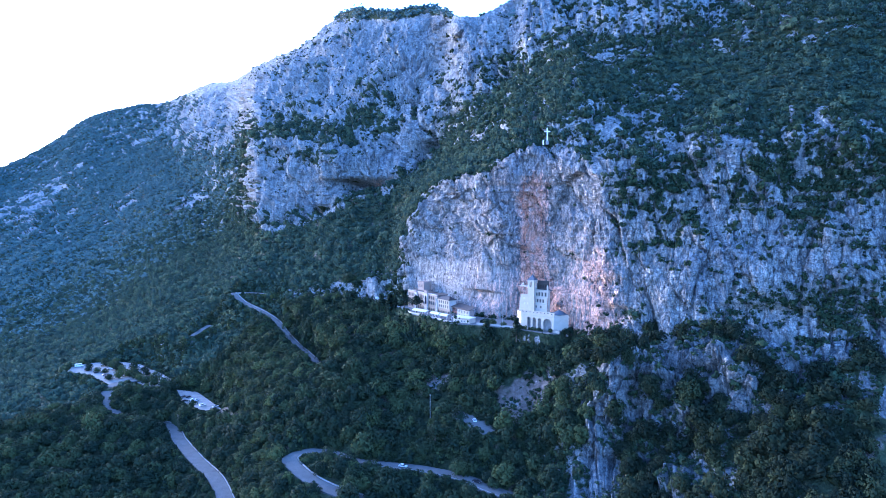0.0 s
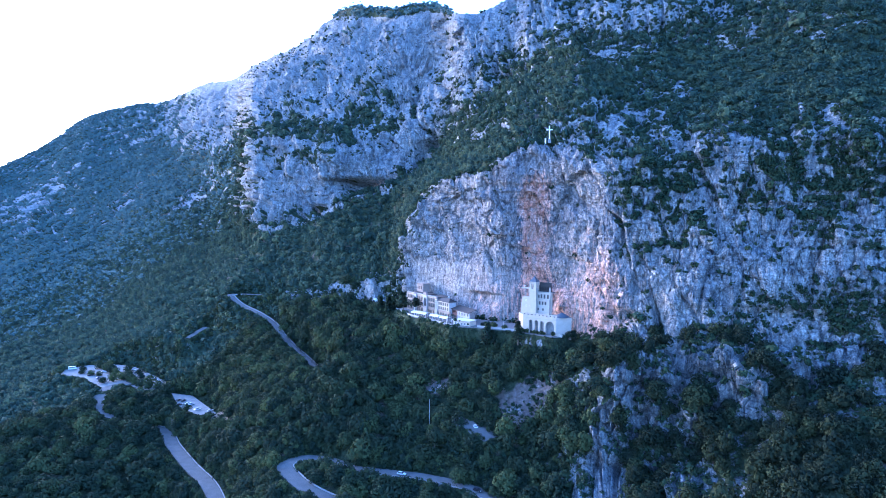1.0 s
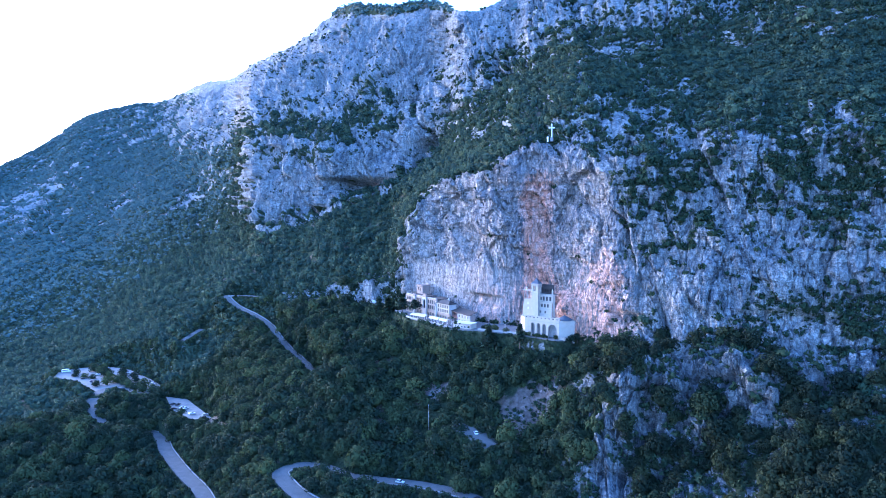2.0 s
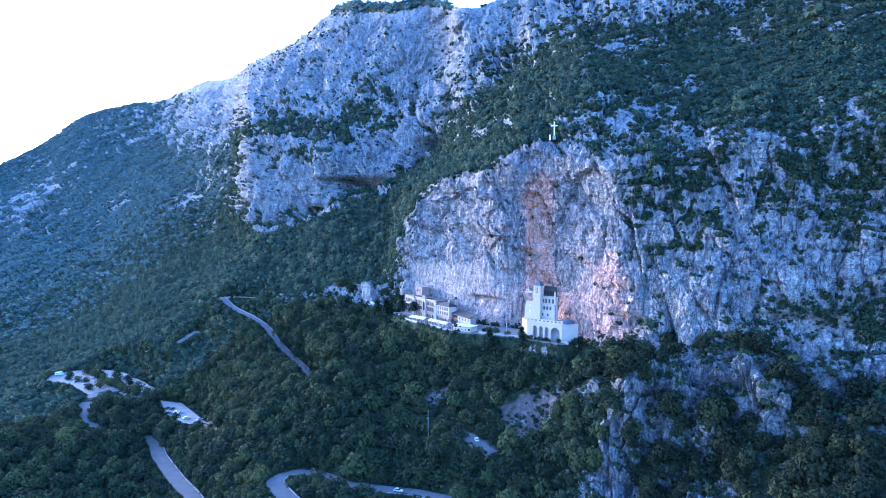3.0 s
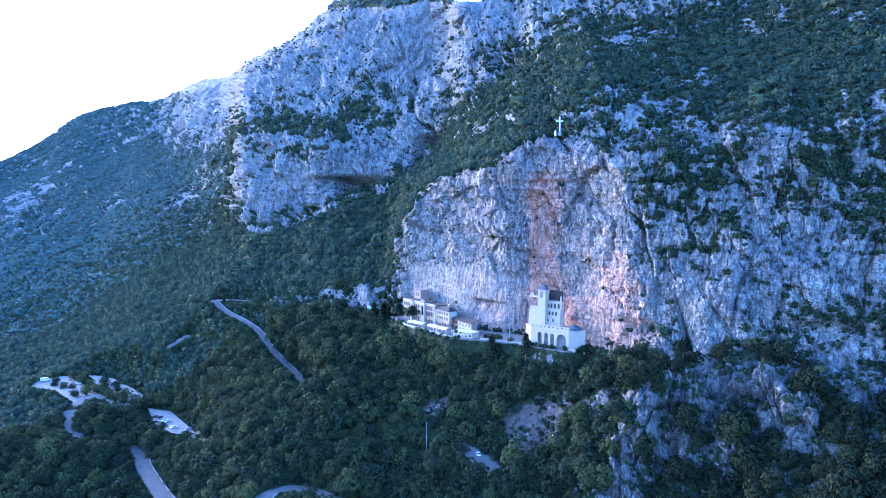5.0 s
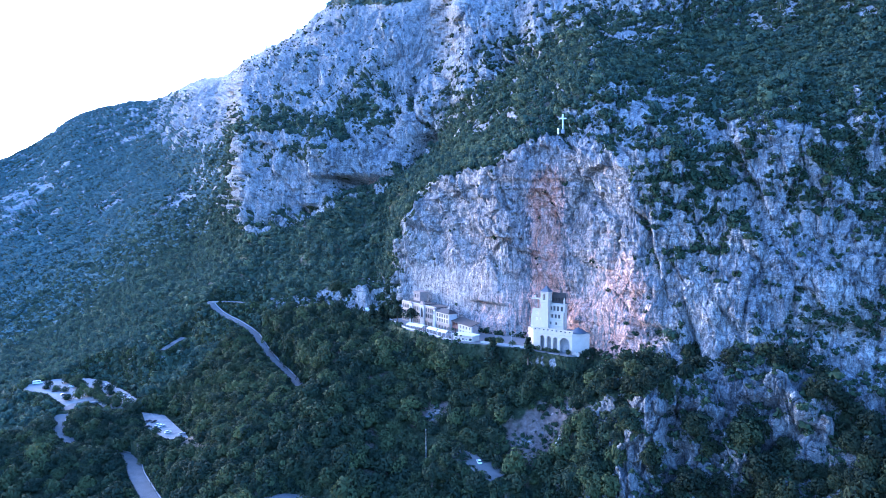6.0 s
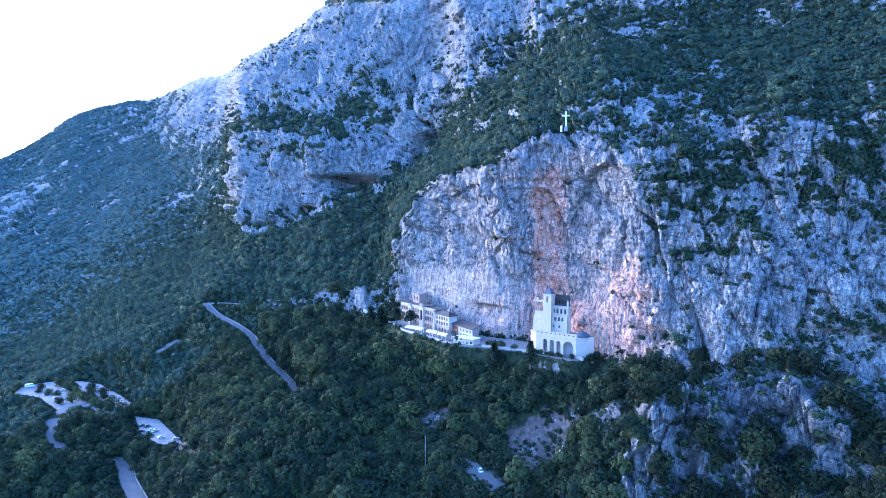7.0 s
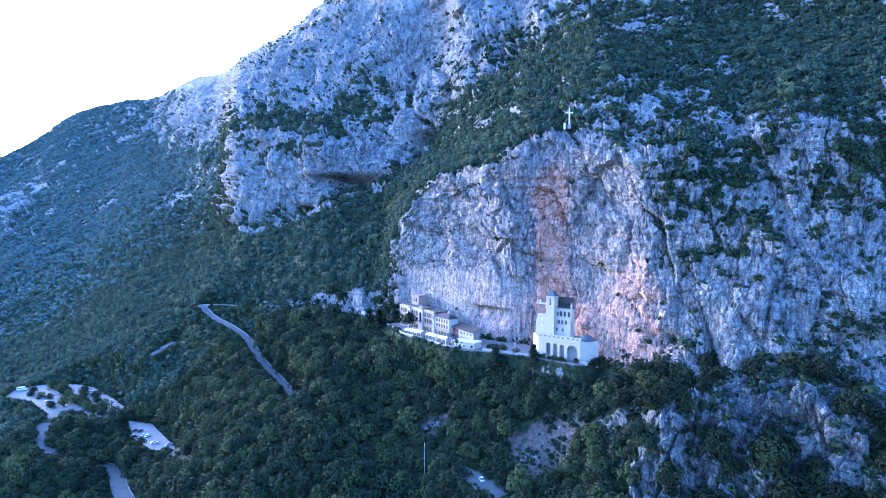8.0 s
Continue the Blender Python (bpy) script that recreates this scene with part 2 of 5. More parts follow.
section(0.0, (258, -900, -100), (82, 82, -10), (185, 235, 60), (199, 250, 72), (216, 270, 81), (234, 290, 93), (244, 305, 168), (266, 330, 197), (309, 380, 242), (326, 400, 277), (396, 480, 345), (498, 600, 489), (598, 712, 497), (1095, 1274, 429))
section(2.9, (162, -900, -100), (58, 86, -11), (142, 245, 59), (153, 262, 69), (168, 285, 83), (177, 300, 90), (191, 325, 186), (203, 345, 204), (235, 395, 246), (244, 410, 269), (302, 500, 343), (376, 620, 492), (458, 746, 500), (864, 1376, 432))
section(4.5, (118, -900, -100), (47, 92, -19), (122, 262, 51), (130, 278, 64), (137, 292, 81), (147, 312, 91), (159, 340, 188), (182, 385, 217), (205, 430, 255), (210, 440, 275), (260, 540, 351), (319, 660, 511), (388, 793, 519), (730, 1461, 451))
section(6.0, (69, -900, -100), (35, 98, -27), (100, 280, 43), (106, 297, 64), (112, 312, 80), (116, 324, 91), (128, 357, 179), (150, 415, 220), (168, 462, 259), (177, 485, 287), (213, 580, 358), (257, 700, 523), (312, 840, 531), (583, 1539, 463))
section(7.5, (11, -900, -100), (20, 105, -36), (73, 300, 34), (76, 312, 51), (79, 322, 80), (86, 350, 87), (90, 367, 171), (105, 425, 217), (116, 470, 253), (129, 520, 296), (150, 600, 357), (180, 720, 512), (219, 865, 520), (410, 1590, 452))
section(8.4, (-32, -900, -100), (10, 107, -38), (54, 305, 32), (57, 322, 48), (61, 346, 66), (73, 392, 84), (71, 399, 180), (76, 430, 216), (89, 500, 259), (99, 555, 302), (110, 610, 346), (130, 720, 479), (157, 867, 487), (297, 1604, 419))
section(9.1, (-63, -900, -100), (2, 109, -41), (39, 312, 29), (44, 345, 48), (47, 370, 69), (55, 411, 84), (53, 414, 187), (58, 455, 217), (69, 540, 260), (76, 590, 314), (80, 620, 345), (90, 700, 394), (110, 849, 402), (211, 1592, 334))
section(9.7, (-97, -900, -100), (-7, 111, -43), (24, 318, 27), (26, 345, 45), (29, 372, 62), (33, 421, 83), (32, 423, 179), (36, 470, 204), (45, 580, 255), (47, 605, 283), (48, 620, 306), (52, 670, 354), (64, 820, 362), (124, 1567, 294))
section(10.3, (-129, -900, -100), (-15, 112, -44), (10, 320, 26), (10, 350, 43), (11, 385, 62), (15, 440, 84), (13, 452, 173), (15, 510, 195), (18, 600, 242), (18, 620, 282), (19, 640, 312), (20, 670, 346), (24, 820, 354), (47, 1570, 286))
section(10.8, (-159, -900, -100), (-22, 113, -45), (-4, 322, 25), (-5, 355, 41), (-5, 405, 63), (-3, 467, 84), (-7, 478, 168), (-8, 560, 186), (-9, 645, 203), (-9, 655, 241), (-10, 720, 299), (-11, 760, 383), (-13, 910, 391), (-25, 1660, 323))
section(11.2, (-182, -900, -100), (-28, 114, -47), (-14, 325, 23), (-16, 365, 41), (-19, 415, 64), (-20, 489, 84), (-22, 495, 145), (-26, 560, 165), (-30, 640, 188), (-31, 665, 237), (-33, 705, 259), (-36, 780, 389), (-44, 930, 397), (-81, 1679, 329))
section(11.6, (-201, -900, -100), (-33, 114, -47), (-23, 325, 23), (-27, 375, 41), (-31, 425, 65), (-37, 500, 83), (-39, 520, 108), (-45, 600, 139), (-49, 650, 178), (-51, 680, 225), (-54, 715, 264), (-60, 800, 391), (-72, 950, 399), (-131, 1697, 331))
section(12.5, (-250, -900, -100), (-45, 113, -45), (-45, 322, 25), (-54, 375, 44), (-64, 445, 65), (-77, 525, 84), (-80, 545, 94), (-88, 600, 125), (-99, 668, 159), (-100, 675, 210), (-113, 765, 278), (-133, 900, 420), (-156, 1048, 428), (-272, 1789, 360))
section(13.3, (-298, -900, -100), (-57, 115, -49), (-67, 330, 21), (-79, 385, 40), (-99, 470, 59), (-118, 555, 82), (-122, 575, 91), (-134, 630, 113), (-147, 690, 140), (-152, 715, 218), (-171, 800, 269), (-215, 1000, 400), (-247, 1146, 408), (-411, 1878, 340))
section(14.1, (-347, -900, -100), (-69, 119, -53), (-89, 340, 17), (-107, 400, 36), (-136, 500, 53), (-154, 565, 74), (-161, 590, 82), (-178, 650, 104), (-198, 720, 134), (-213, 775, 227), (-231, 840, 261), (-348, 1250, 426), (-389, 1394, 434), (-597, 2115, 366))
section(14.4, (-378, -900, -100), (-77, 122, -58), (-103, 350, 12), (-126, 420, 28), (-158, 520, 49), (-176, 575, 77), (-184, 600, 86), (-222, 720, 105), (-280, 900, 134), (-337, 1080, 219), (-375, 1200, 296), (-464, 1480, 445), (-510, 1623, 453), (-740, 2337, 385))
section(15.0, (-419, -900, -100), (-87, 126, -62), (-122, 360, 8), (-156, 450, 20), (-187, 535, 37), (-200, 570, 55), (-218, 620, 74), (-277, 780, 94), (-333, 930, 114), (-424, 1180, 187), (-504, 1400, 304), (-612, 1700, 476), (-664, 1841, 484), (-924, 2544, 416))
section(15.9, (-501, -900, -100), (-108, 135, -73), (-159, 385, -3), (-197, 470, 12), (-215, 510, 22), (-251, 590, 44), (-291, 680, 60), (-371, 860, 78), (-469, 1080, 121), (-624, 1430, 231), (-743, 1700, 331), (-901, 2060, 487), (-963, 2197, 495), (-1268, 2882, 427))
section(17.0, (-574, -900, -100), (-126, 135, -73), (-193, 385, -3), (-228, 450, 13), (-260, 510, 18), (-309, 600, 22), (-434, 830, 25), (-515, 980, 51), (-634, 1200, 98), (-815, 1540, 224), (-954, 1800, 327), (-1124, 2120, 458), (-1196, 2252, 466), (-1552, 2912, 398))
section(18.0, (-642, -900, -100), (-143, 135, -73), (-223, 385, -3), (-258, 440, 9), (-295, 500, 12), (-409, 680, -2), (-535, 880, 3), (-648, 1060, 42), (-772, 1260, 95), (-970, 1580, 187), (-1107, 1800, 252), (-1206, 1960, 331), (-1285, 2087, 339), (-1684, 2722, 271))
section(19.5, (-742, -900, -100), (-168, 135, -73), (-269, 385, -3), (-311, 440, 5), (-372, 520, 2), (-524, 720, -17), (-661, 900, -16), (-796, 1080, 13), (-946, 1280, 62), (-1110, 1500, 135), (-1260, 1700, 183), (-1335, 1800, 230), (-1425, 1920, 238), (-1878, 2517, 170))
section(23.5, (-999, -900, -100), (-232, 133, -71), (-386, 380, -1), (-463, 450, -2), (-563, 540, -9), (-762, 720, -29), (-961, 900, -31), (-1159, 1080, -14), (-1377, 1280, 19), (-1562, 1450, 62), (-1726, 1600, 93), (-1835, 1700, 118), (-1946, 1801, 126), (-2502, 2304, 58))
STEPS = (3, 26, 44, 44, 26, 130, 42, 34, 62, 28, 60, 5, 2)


def hermite(xs, ys, x):
    """A smooth curve through ys (k, ...) at xs, without overshoot of its own making."""
    xs, ys = np.asarray(xs, float), np.asarray(ys, float)
    h = np.diff(xs)
    d = np.diff(ys, axis=0) / h.reshape(-1, *([1] * (ys.ndim - 1)))
    m = np.zeros_like(ys)
    same = d[1:] * d[:-1] > 0
    w1 = (2 * h[1:] + h[:-1]).reshape(-1, *([1] * (ys.ndim - 1)))
    w2 = (h[1:] + 2 * h[:-1]).reshape(-1, *([1] * (ys.ndim - 1)))
    with np.errstate(divide="ignore", invalid="ignore"):
        inner = (w1 + w2) / (w1 / d[:-1] + w2 / d[1:])
    m[1:-1] = np.where(same, inner, 0)
    m[0], m[-1] = d[0], d[-1]
    i = np.clip(np.searchsorted(xs, x) - 1, 0, len(xs) - 2)
    t = ((x - xs[i]) / h[i]).reshape(-1, *([1] * (ys.ndim - 1)))
    hh = h[i].reshape(-1, *([1] * (ys.ndim - 1)))
    return (ys[i] * (1 + 2 * t) * (1 - t) ** 2 + hh * m[i] * t * (1 - t) ** 2
            + ys[i + 1] * t * t * (3 - 2 * t) + hh * m[i + 1] * t * t * (t - 1))


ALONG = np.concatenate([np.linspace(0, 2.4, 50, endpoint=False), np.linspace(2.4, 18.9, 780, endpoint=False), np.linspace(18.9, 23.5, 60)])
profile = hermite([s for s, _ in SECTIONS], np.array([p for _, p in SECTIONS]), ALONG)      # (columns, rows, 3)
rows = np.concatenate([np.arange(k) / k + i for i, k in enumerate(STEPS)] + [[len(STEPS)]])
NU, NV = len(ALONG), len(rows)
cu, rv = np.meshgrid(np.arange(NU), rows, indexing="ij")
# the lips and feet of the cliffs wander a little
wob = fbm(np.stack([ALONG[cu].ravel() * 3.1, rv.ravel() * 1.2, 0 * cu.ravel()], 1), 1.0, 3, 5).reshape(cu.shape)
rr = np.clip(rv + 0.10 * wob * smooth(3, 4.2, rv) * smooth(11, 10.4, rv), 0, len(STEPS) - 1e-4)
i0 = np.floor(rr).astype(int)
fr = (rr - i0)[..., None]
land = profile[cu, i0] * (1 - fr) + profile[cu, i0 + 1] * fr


def normals(p):
    du, dv = np.gradient(p, axis=0), np.gradient(p, axis=1)
    n = np.cross(dv, du)
    n /= np.linalg.norm(n, axis=2, keepdims=True) + 1e-9
    return n * np.where((n * np.array([-0.3, -0.7, 0.6])).sum(2, keepdims=True) < 0, -1, 1)


def flat_points(a):
    return a.reshape(-1, 3)


# ---------------------------------------------------------------- roads and car parks on it, as plan lines
ROADS = {
    "upper": [(-22, 462, 82.4), (-34, 478, 82), (-62, 514, 81), (-97, 539, 80), (-138, 564, 79), (-176, 586, 79), (-187, 584, 79), (-174, 568, 73), (-151, 545, 68), (-136, 530, 63), (-123, 508, 57), (-111, 490, 52), (-94, 465, 47), (-76, 430, 44)],
    "loop": [(-205, 573, 52), (-209, 564, 49.5), (-213, 553, 46)],
    "gate": [(-239, 520, 18), (-256, 505, 17), (-249, 476, 14), (-238, 462, 11), (-211, 447, 8), (-188, 441, 6), (-169, 415, 4), (-147, 385, 3), (-127, 360, 2), (-110, 330, 0)],
    "hairpin": [(34, 290, 21), (22, 299, 22), (9, 310, 23), (-12, 321, 23), (-30, 326, 23), (-46, 331, 23), (-60, 342, 23), (-72, 345, 23), (-80, 338, 22), (-73, 325, 21), (-60, 312, 19), (-33, 297, 16), (-10, 285, 13)],
    "spur": [(6, 346, 43.2), (12, 342, 42.5), (17, 337, 41.5), (25, 329, 39)],
}
PARKS = {
    "car_park": [(-317, 547, 17), (-323, 566, 17), (-315, 577, 17), (-306, 582, 17), (-291, 584, 17), (-268, 574, 17), (-249, 555, 17), (-233, 539, 17), (-217, 520, 17), (-219, 500, 16.5), (-232, 501, 17), (-248, 520, 17), (-260, 506, 16.5), (-276, 520, 17), (-292, 536, 17)],
    "lower_car_park": [(-206, 501, 14), (-188, 495, 14), (-153, 449, 14), (-166, 447, 14), (-187, 468, 14)],
}
TERRACE = [(-34, 474, 82.5), (-22, 441, 82.5), (-6, 419, 82.5), (5, 401, 82.5), (20, 396, 82.5), (34, 388, 82.5), (46, 379, 82.5), (60, 366, 82.5),
           (66, 366.5, 82.5), (70, 375, 82.5), (62, 390, 82.5), (52, 404, 82.5), (32, 420, 82.5), (14, 434, 82.5), (-4, 466, 82.5), (-20, 484, 82.5)]


def resample(line, step=2.0):
    p = np.array(line, float)
    s = np.concatenate([[0], np.cumsum(np.linalg.norm(np.diff(p[:, :2], axis=0), axis=1))])
    return hermite(s, p, np.linspace(0, s[-1], max(3, int(s[-1] / step))))


ROUTE = {k: resample(v) for k, v in ROADS.items()}


def near_line(xy, line):
    best, z = np.full(len(xy), 1e9), np.zeros(len(xy))
    for p in line:
        d = np.hypot(xy[:, 0] - p[0], xy[:, 1] - p[1])
        hit = d < best
        best[hit], z[hit] = d[hit], p[2]
    return best, z


def near_area(xy, area):
    """How far outside an outline (0 inside), and its mean height."""
    p = np.array(area, float)
    inside = np.zeros(len(xy), bool)
    best = np.full(len(xy), 1e9)
    for a, b in zip(p, np.roll(p, -1, 0)):
        cross = (a[1] > xy[:, 1]) != (b[1] > xy[:, 1])
        with np.errstate(divide="ignore", invalid="ignore"):
            at = (b[0] - a[0]) * (xy[:, 1] - a[1]) / (b[1] - a[1]) + a[0]
        inside ^= cross & (xy[:, 0] < at)
        ab = b[:2] - a[:2]
        t = np.clip(((xy - a[:2]) @ ab) / (ab @ ab), 0, 1)
        best = np.minimum(best, np.linalg.norm(xy - a[:2] - t[:, None] * ab, axis=1))
    return np.where(inside, 0, best), np.full(len(xy), p[:, 2].mean())


# cover: 1 bare limestone, 0 woodland floor; given on rows of the sheet at a few stations along it
COVER_ROWS = (2.5, 3.5, 4.5, 5.2, 5.5, 5.8, 6.4, 7.5, 8.5, 9.5, 10.5)
COVERS = []


def cover(along, *values):
    COVERS.append((along, values))


cover(0.0, .1, .12, .3, .8, .6, .5, .4, .16, .2, .2, .3)
cover(2.9, .08, .34, .6, .9, .76, .58, .42, .14, .22, .25, .3)
cover(4.5, .25, .5, .64, .98, .92, .6, .44, .18, .3, .35, .35)
cover(6.0, .42, .58, .56, .98, .72, .5, .42, .22, .36, .65, .4)
cover(6.7, .5, .58, .42, .98, .8, .55, .44, .24, .4, .7, .5)
cover(7.5, .66, .6, .3, 1, 1, .95, .5, .34, .45, .75, .6)
cover(8.4, .5, .25, .15, 1, 1, .95, .48, .34, .42, .85, .75)
cover(9.05, .15, .1, .25, 1, 1, .95, .42, .3, .6, .95, .8)
cover(9.7, .15, .1, .06, 1, 1, .95, .2, .4, .6, .95, .95)
cover(10.3, .05, .05, .06, 1, 1, .9, .1, .4, .85, .95, .95)
cover(10.85, .1, .2, .06, 1, 1, .85, .05, .1, 1, .75, .95)
cover(11.25, 0, .1, .06, .95, 1, .8, 0, 0, 1, .65, .95)
cover(11.6, 0, 0, .06, .8, .8, .5, 0, 0, 1, .34, .8)
cover(12.5, 0, 0, .05, .6, .5, .3, 0, 0, 1, .36, .8)
cover(13.3, 0, 0, .05, .5, .4, .2, 0, .05, 1, .4, .8)
cover(14.05, 0, 0, .05, .3, .2, .1, 0, .1, .95, .45, .9)
cover(14.45, 0, 0, .05, .1, .1, .05, 0, .1, .3, .3, .98)
cover(15.0, 0, .05, .2, .05, 0, 0, 0, .12, .26, .3, .85)
cover(15.9, 0, .05, .2, 0, 0, 0, 0, .08, .24, .26, .5)
cover(17.0, 0, 0, 0, 0, 0, 0, 0, .1, .25, .3, .36)
cover(18.0, 0, 0, 0, 0, 0, 0, 0, .15, .5, .35, .38)
cover(19.5, 0, 0, 0, 0, 0, 0, 0, .1, .3, .3, .3)
cover(23.5, 0, 0, 0, 0, 0, 0, 0, .1, .3, .3, .3)
table = np.array([c for _, c in COVERS])
across = np.stack([np.interp(ALONG, [a for a, _ in COVERS], table[:, k]) for k in range(len(COVER_ROWS))], 1)
# each belt keeps its value over most of its breadth and changes near its edges
belt = rows % 1 - 0.5
belt = np.floor(rows) + 0.5 + 0.5 * np.sign(belt) * smooth(0.15, 0.5, np.abs(belt))
belt = np.where((rows > 5) & (rows < 6), rows, belt)
cover_map = np.stack([np.interp(belt, COVER_ROWS, across[i]) for i in range(NU)]).ravel()
cover_map *= 1 - 0.85 * smooth(10.84, 10.93, rv.ravel()) * smooth(10.2, 10.8, ALONG[cu.ravel()]) * smooth(12.9, 12.4, ALONG[cu.ravel()])


base_n = normals(land)
P = flat_points(land).copy()
N0 = flat_points(base_n)
steep = smooth(0.62, 0.25, N0[:, 2])                      # 1 on cliffs
reach = np.linalg.norm(P - np.array([0, 40, 150]), axis=1)
row_of = rv.ravel()
along_of = ALONG[cu.ravel()]
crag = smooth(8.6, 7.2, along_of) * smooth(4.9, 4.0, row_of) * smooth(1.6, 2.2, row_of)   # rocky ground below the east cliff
big = np.clip(reach / 450, 0.7, 2.4)
stony = smooth(0.2, 0.5, cover_map)
pick = np.nonzero((stony > 0) & (row_of > 1.5) & (row_of < 11.2))[0]
warp = np.stack([fbm(P[pick], 9, 2, 101), fbm(P[pick], 9, 2, 105), fbm(P[pick], 9, 2, 109)], 1) * 1.6
grow = np.clip(big[pick], 0.7, 1.5) ** 0.7
block, crack = np.zeros(len(P)), np.zeros(len(P))
for size, seed, high, wide, tilt in ((24, 201, 5.2, 1.4, 1.0), (9.5, 211, 2.8, 1.0, 1.0), (4.0, 221, 1.5, 0.8, 1.1)):
    level, joint = facets((P[pick] + warp) / grow[:, None], size, seed, (1, 1, 1.9), tilt)
    block[pick] += (level - 0.5) * high * grow
    crack[pick] += smooth(0.12, 0.0, joint) * wide * grow
bulge = fbm(P, 48, 2, 11, (1, 1, 1.5)) * 4 * big
flute = ridged(P, 9, 3, 31, (1, 1, 3.0)) * 1.5 + ridged(P, 36, 2, 35, (1, 1, 3.2)) * 4.5 + ridged(P, 80, 2, 37, (1, 1, 3.0)) * 7 * smooth(600, 800, reach)
strata = np.abs(vnoise(np.stack([P[:, 0] / 60, P[:, 1] / 60, P[:, 2] / 4.5], 1), 51)) * 2.2
rolls = fbm(P, 40, 3, 61) * 3.5 * big
ragged = ridged(P, 24, 4, 71, (1, 1, 1.6)) * 5.0 + ridged(P, 13, 3, 79, (1, 1, 4.0)) * 9.5 * crag
rough = smooth(0.25, 0.6, cover_map) * (1 - steep)
rough = np.maximum(rough, crag * 0.6)
move = steep * (bulge + flute - strata) + (1 - steep) * (1 - rough) * rolls * 0.6 + rough * ragged * np.clip(big, 0.7, 2.0) + stony * (block - crack) * (1 + 0.7 * crag)
move *= 1 - 0.75 * smooth(10.6, 11, row_of)
d, z = near_area(P[:, :2], TERRACE)
move *= 1 - 0.85 * smooth(14, 5, d) * smooth(122, 112, P[:, 2]) * (row_of > 4.5)
# caves, overhangs and scoops: place, half width, half height, depth
for x, y, z, wide, high, deep in ((-80, 663, 181, 30, 5, 30), (-124, 690, 152, 10, 8, 18), (131, 312, 93, 5, 5, 9), (57, 398, 108, 9, 8, 3),
                                  (-18, 655, 213, 14, 14, 24), (62, 408, 140, 11, 32, 2), (158, 312, 104, 20, 4, 5), (92, 345, 98, 6, 5, 4),
                                  (22, 425, 97, 12, 4, 5), (-190, 735, 178, 10, 30, -8), (105, 331, 118, 4.5, 50, 9), (71, 392, 98, 7, 9, -6), (57, 402, 132, 8, 36, 4)):
    away = ((P[:, 0] - x) / wide) ** 2 + ((P[:, 1] - y) / (wide * 1.3)) ** 2
    up = (P[:, 2] - z) / high
    move -= deep * np.exp(-away) * np.where(up > 0, np.exp(-(up / 0.6) ** 4), np.exp(-(up / 1.6) ** 2)) * steep
# upright outcrops on the rocky slope: place, half width, how far they stand out
outcrop = np.zeros(len(P))
for x, y, wide, out in ((80, 309, 11, 5.5), (64, 302, 7, 4), (128, 289, 10, 3.5), (97, 268, 7, 4), (108, 291, 6, 3)):
    away = np.hypot(P[:, 0] - x, (P[:, 1] - y) * 0.9) / wide + 0.22 * fbm(P, 5, 3, 151)
    k = smooth(1.0, 0.72, away) * (row_of < 4.9)
    outcrop = np.maximum(outcrop, k)
    move += out * k
tame = np.ones(len(P))
lay = np.zeros(len(P))
for name, line in ROUTE.items():
    d, z = near_line(P[:, :2], line)
    k = smooth(13, 4.5, d) * (np.abs(P[:, 2] - z) < 16)
    tame, lay = np.where(k > 1 - tame, 1 - k, tame), np.where(k > 0, z, lay)
for name, area in PARKS.items():
    d, z = near_area(P[:, :2], area)
    k = smooth(16, 3, d) * (np.abs(P[:, 2] - z) < 22)
    tame, lay = np.where(k > 1 - tame, 1 - k, tame), np.where(k > 0, z, lay)
d, z = near_area(P[:, :2], TERRACE)
k = smooth(4, 1.0, d) * (row_of < 5.02)
tame, lay = np.where(k > 1 - tame, 1 - k, tame), np.where(k > 0, z, lay)
P = P + N0 * (move * tame)[:, None]
P[:, 2] = P[:, 2] * tame + (1 - tame) * (lay - 0.45)
land = P.reshape(NU, NV, 3)
N1 = flat_points(normals(land))
patch = 0.8 * fbm(P, 28, 2, 81, (1, 1, 1.2)) + 1.2 * fbm(P, 7.5, 2, 84, (1, 1, 1.3)) + 0.8 * fbm(P, 3.6, 2, 87)
open_rock = smooth(0.02, 0.3, cover_map)
rock = cover_map + 0.42 * patch * open_rock * (1 - 0.6 * smooth(0.85, 1.0, cover_map)) + 0.55 * (N0[:, 2] - N1[:, 2]) * open_rock
bare = np.exp(-((P[:, 0] - 43) / 20) ** 2 - ((P[:, 1] - 347) / 13) ** 2) + 0.8 * np.exp(-((P[:, 0] + 3) / 8) ** 2 - ((P[:, 1] - 380) / 7) ** 2)
bare *= row_of < 4.9
rock += 0.3 * bare + 0.3 * outcrop + 0.16 * crag * (0.6 + patch) - 0.1 * smooth(900, 1300, reach) * (steep < 0.5)
for x, y, wide in ((-324, 930, 24), (-428, 1175, 60), (-990, 1590, 75), (-640, 1350, 50), (-300, 640, 12), (-243, 566, 6), (-247, 590, 6), (-251, 613, 6)):
    rock += 0.42 * np.exp(-((P[:, 0] - x) / wide) ** 2 - ((P[:, 1] - y) / (wide * 1.4)) ** 2) * (0.7 + 0.8 * patch)
wall = (row_of > 4.6) & (row_of < 6.2)
rock = np.where(wall & (steep > 0.3) & (along_of > 7.6) & (along_of < 11) & (row_of > 4.95), np.maximum(rock, 0.85), rock)
rust = 0.5 * bare
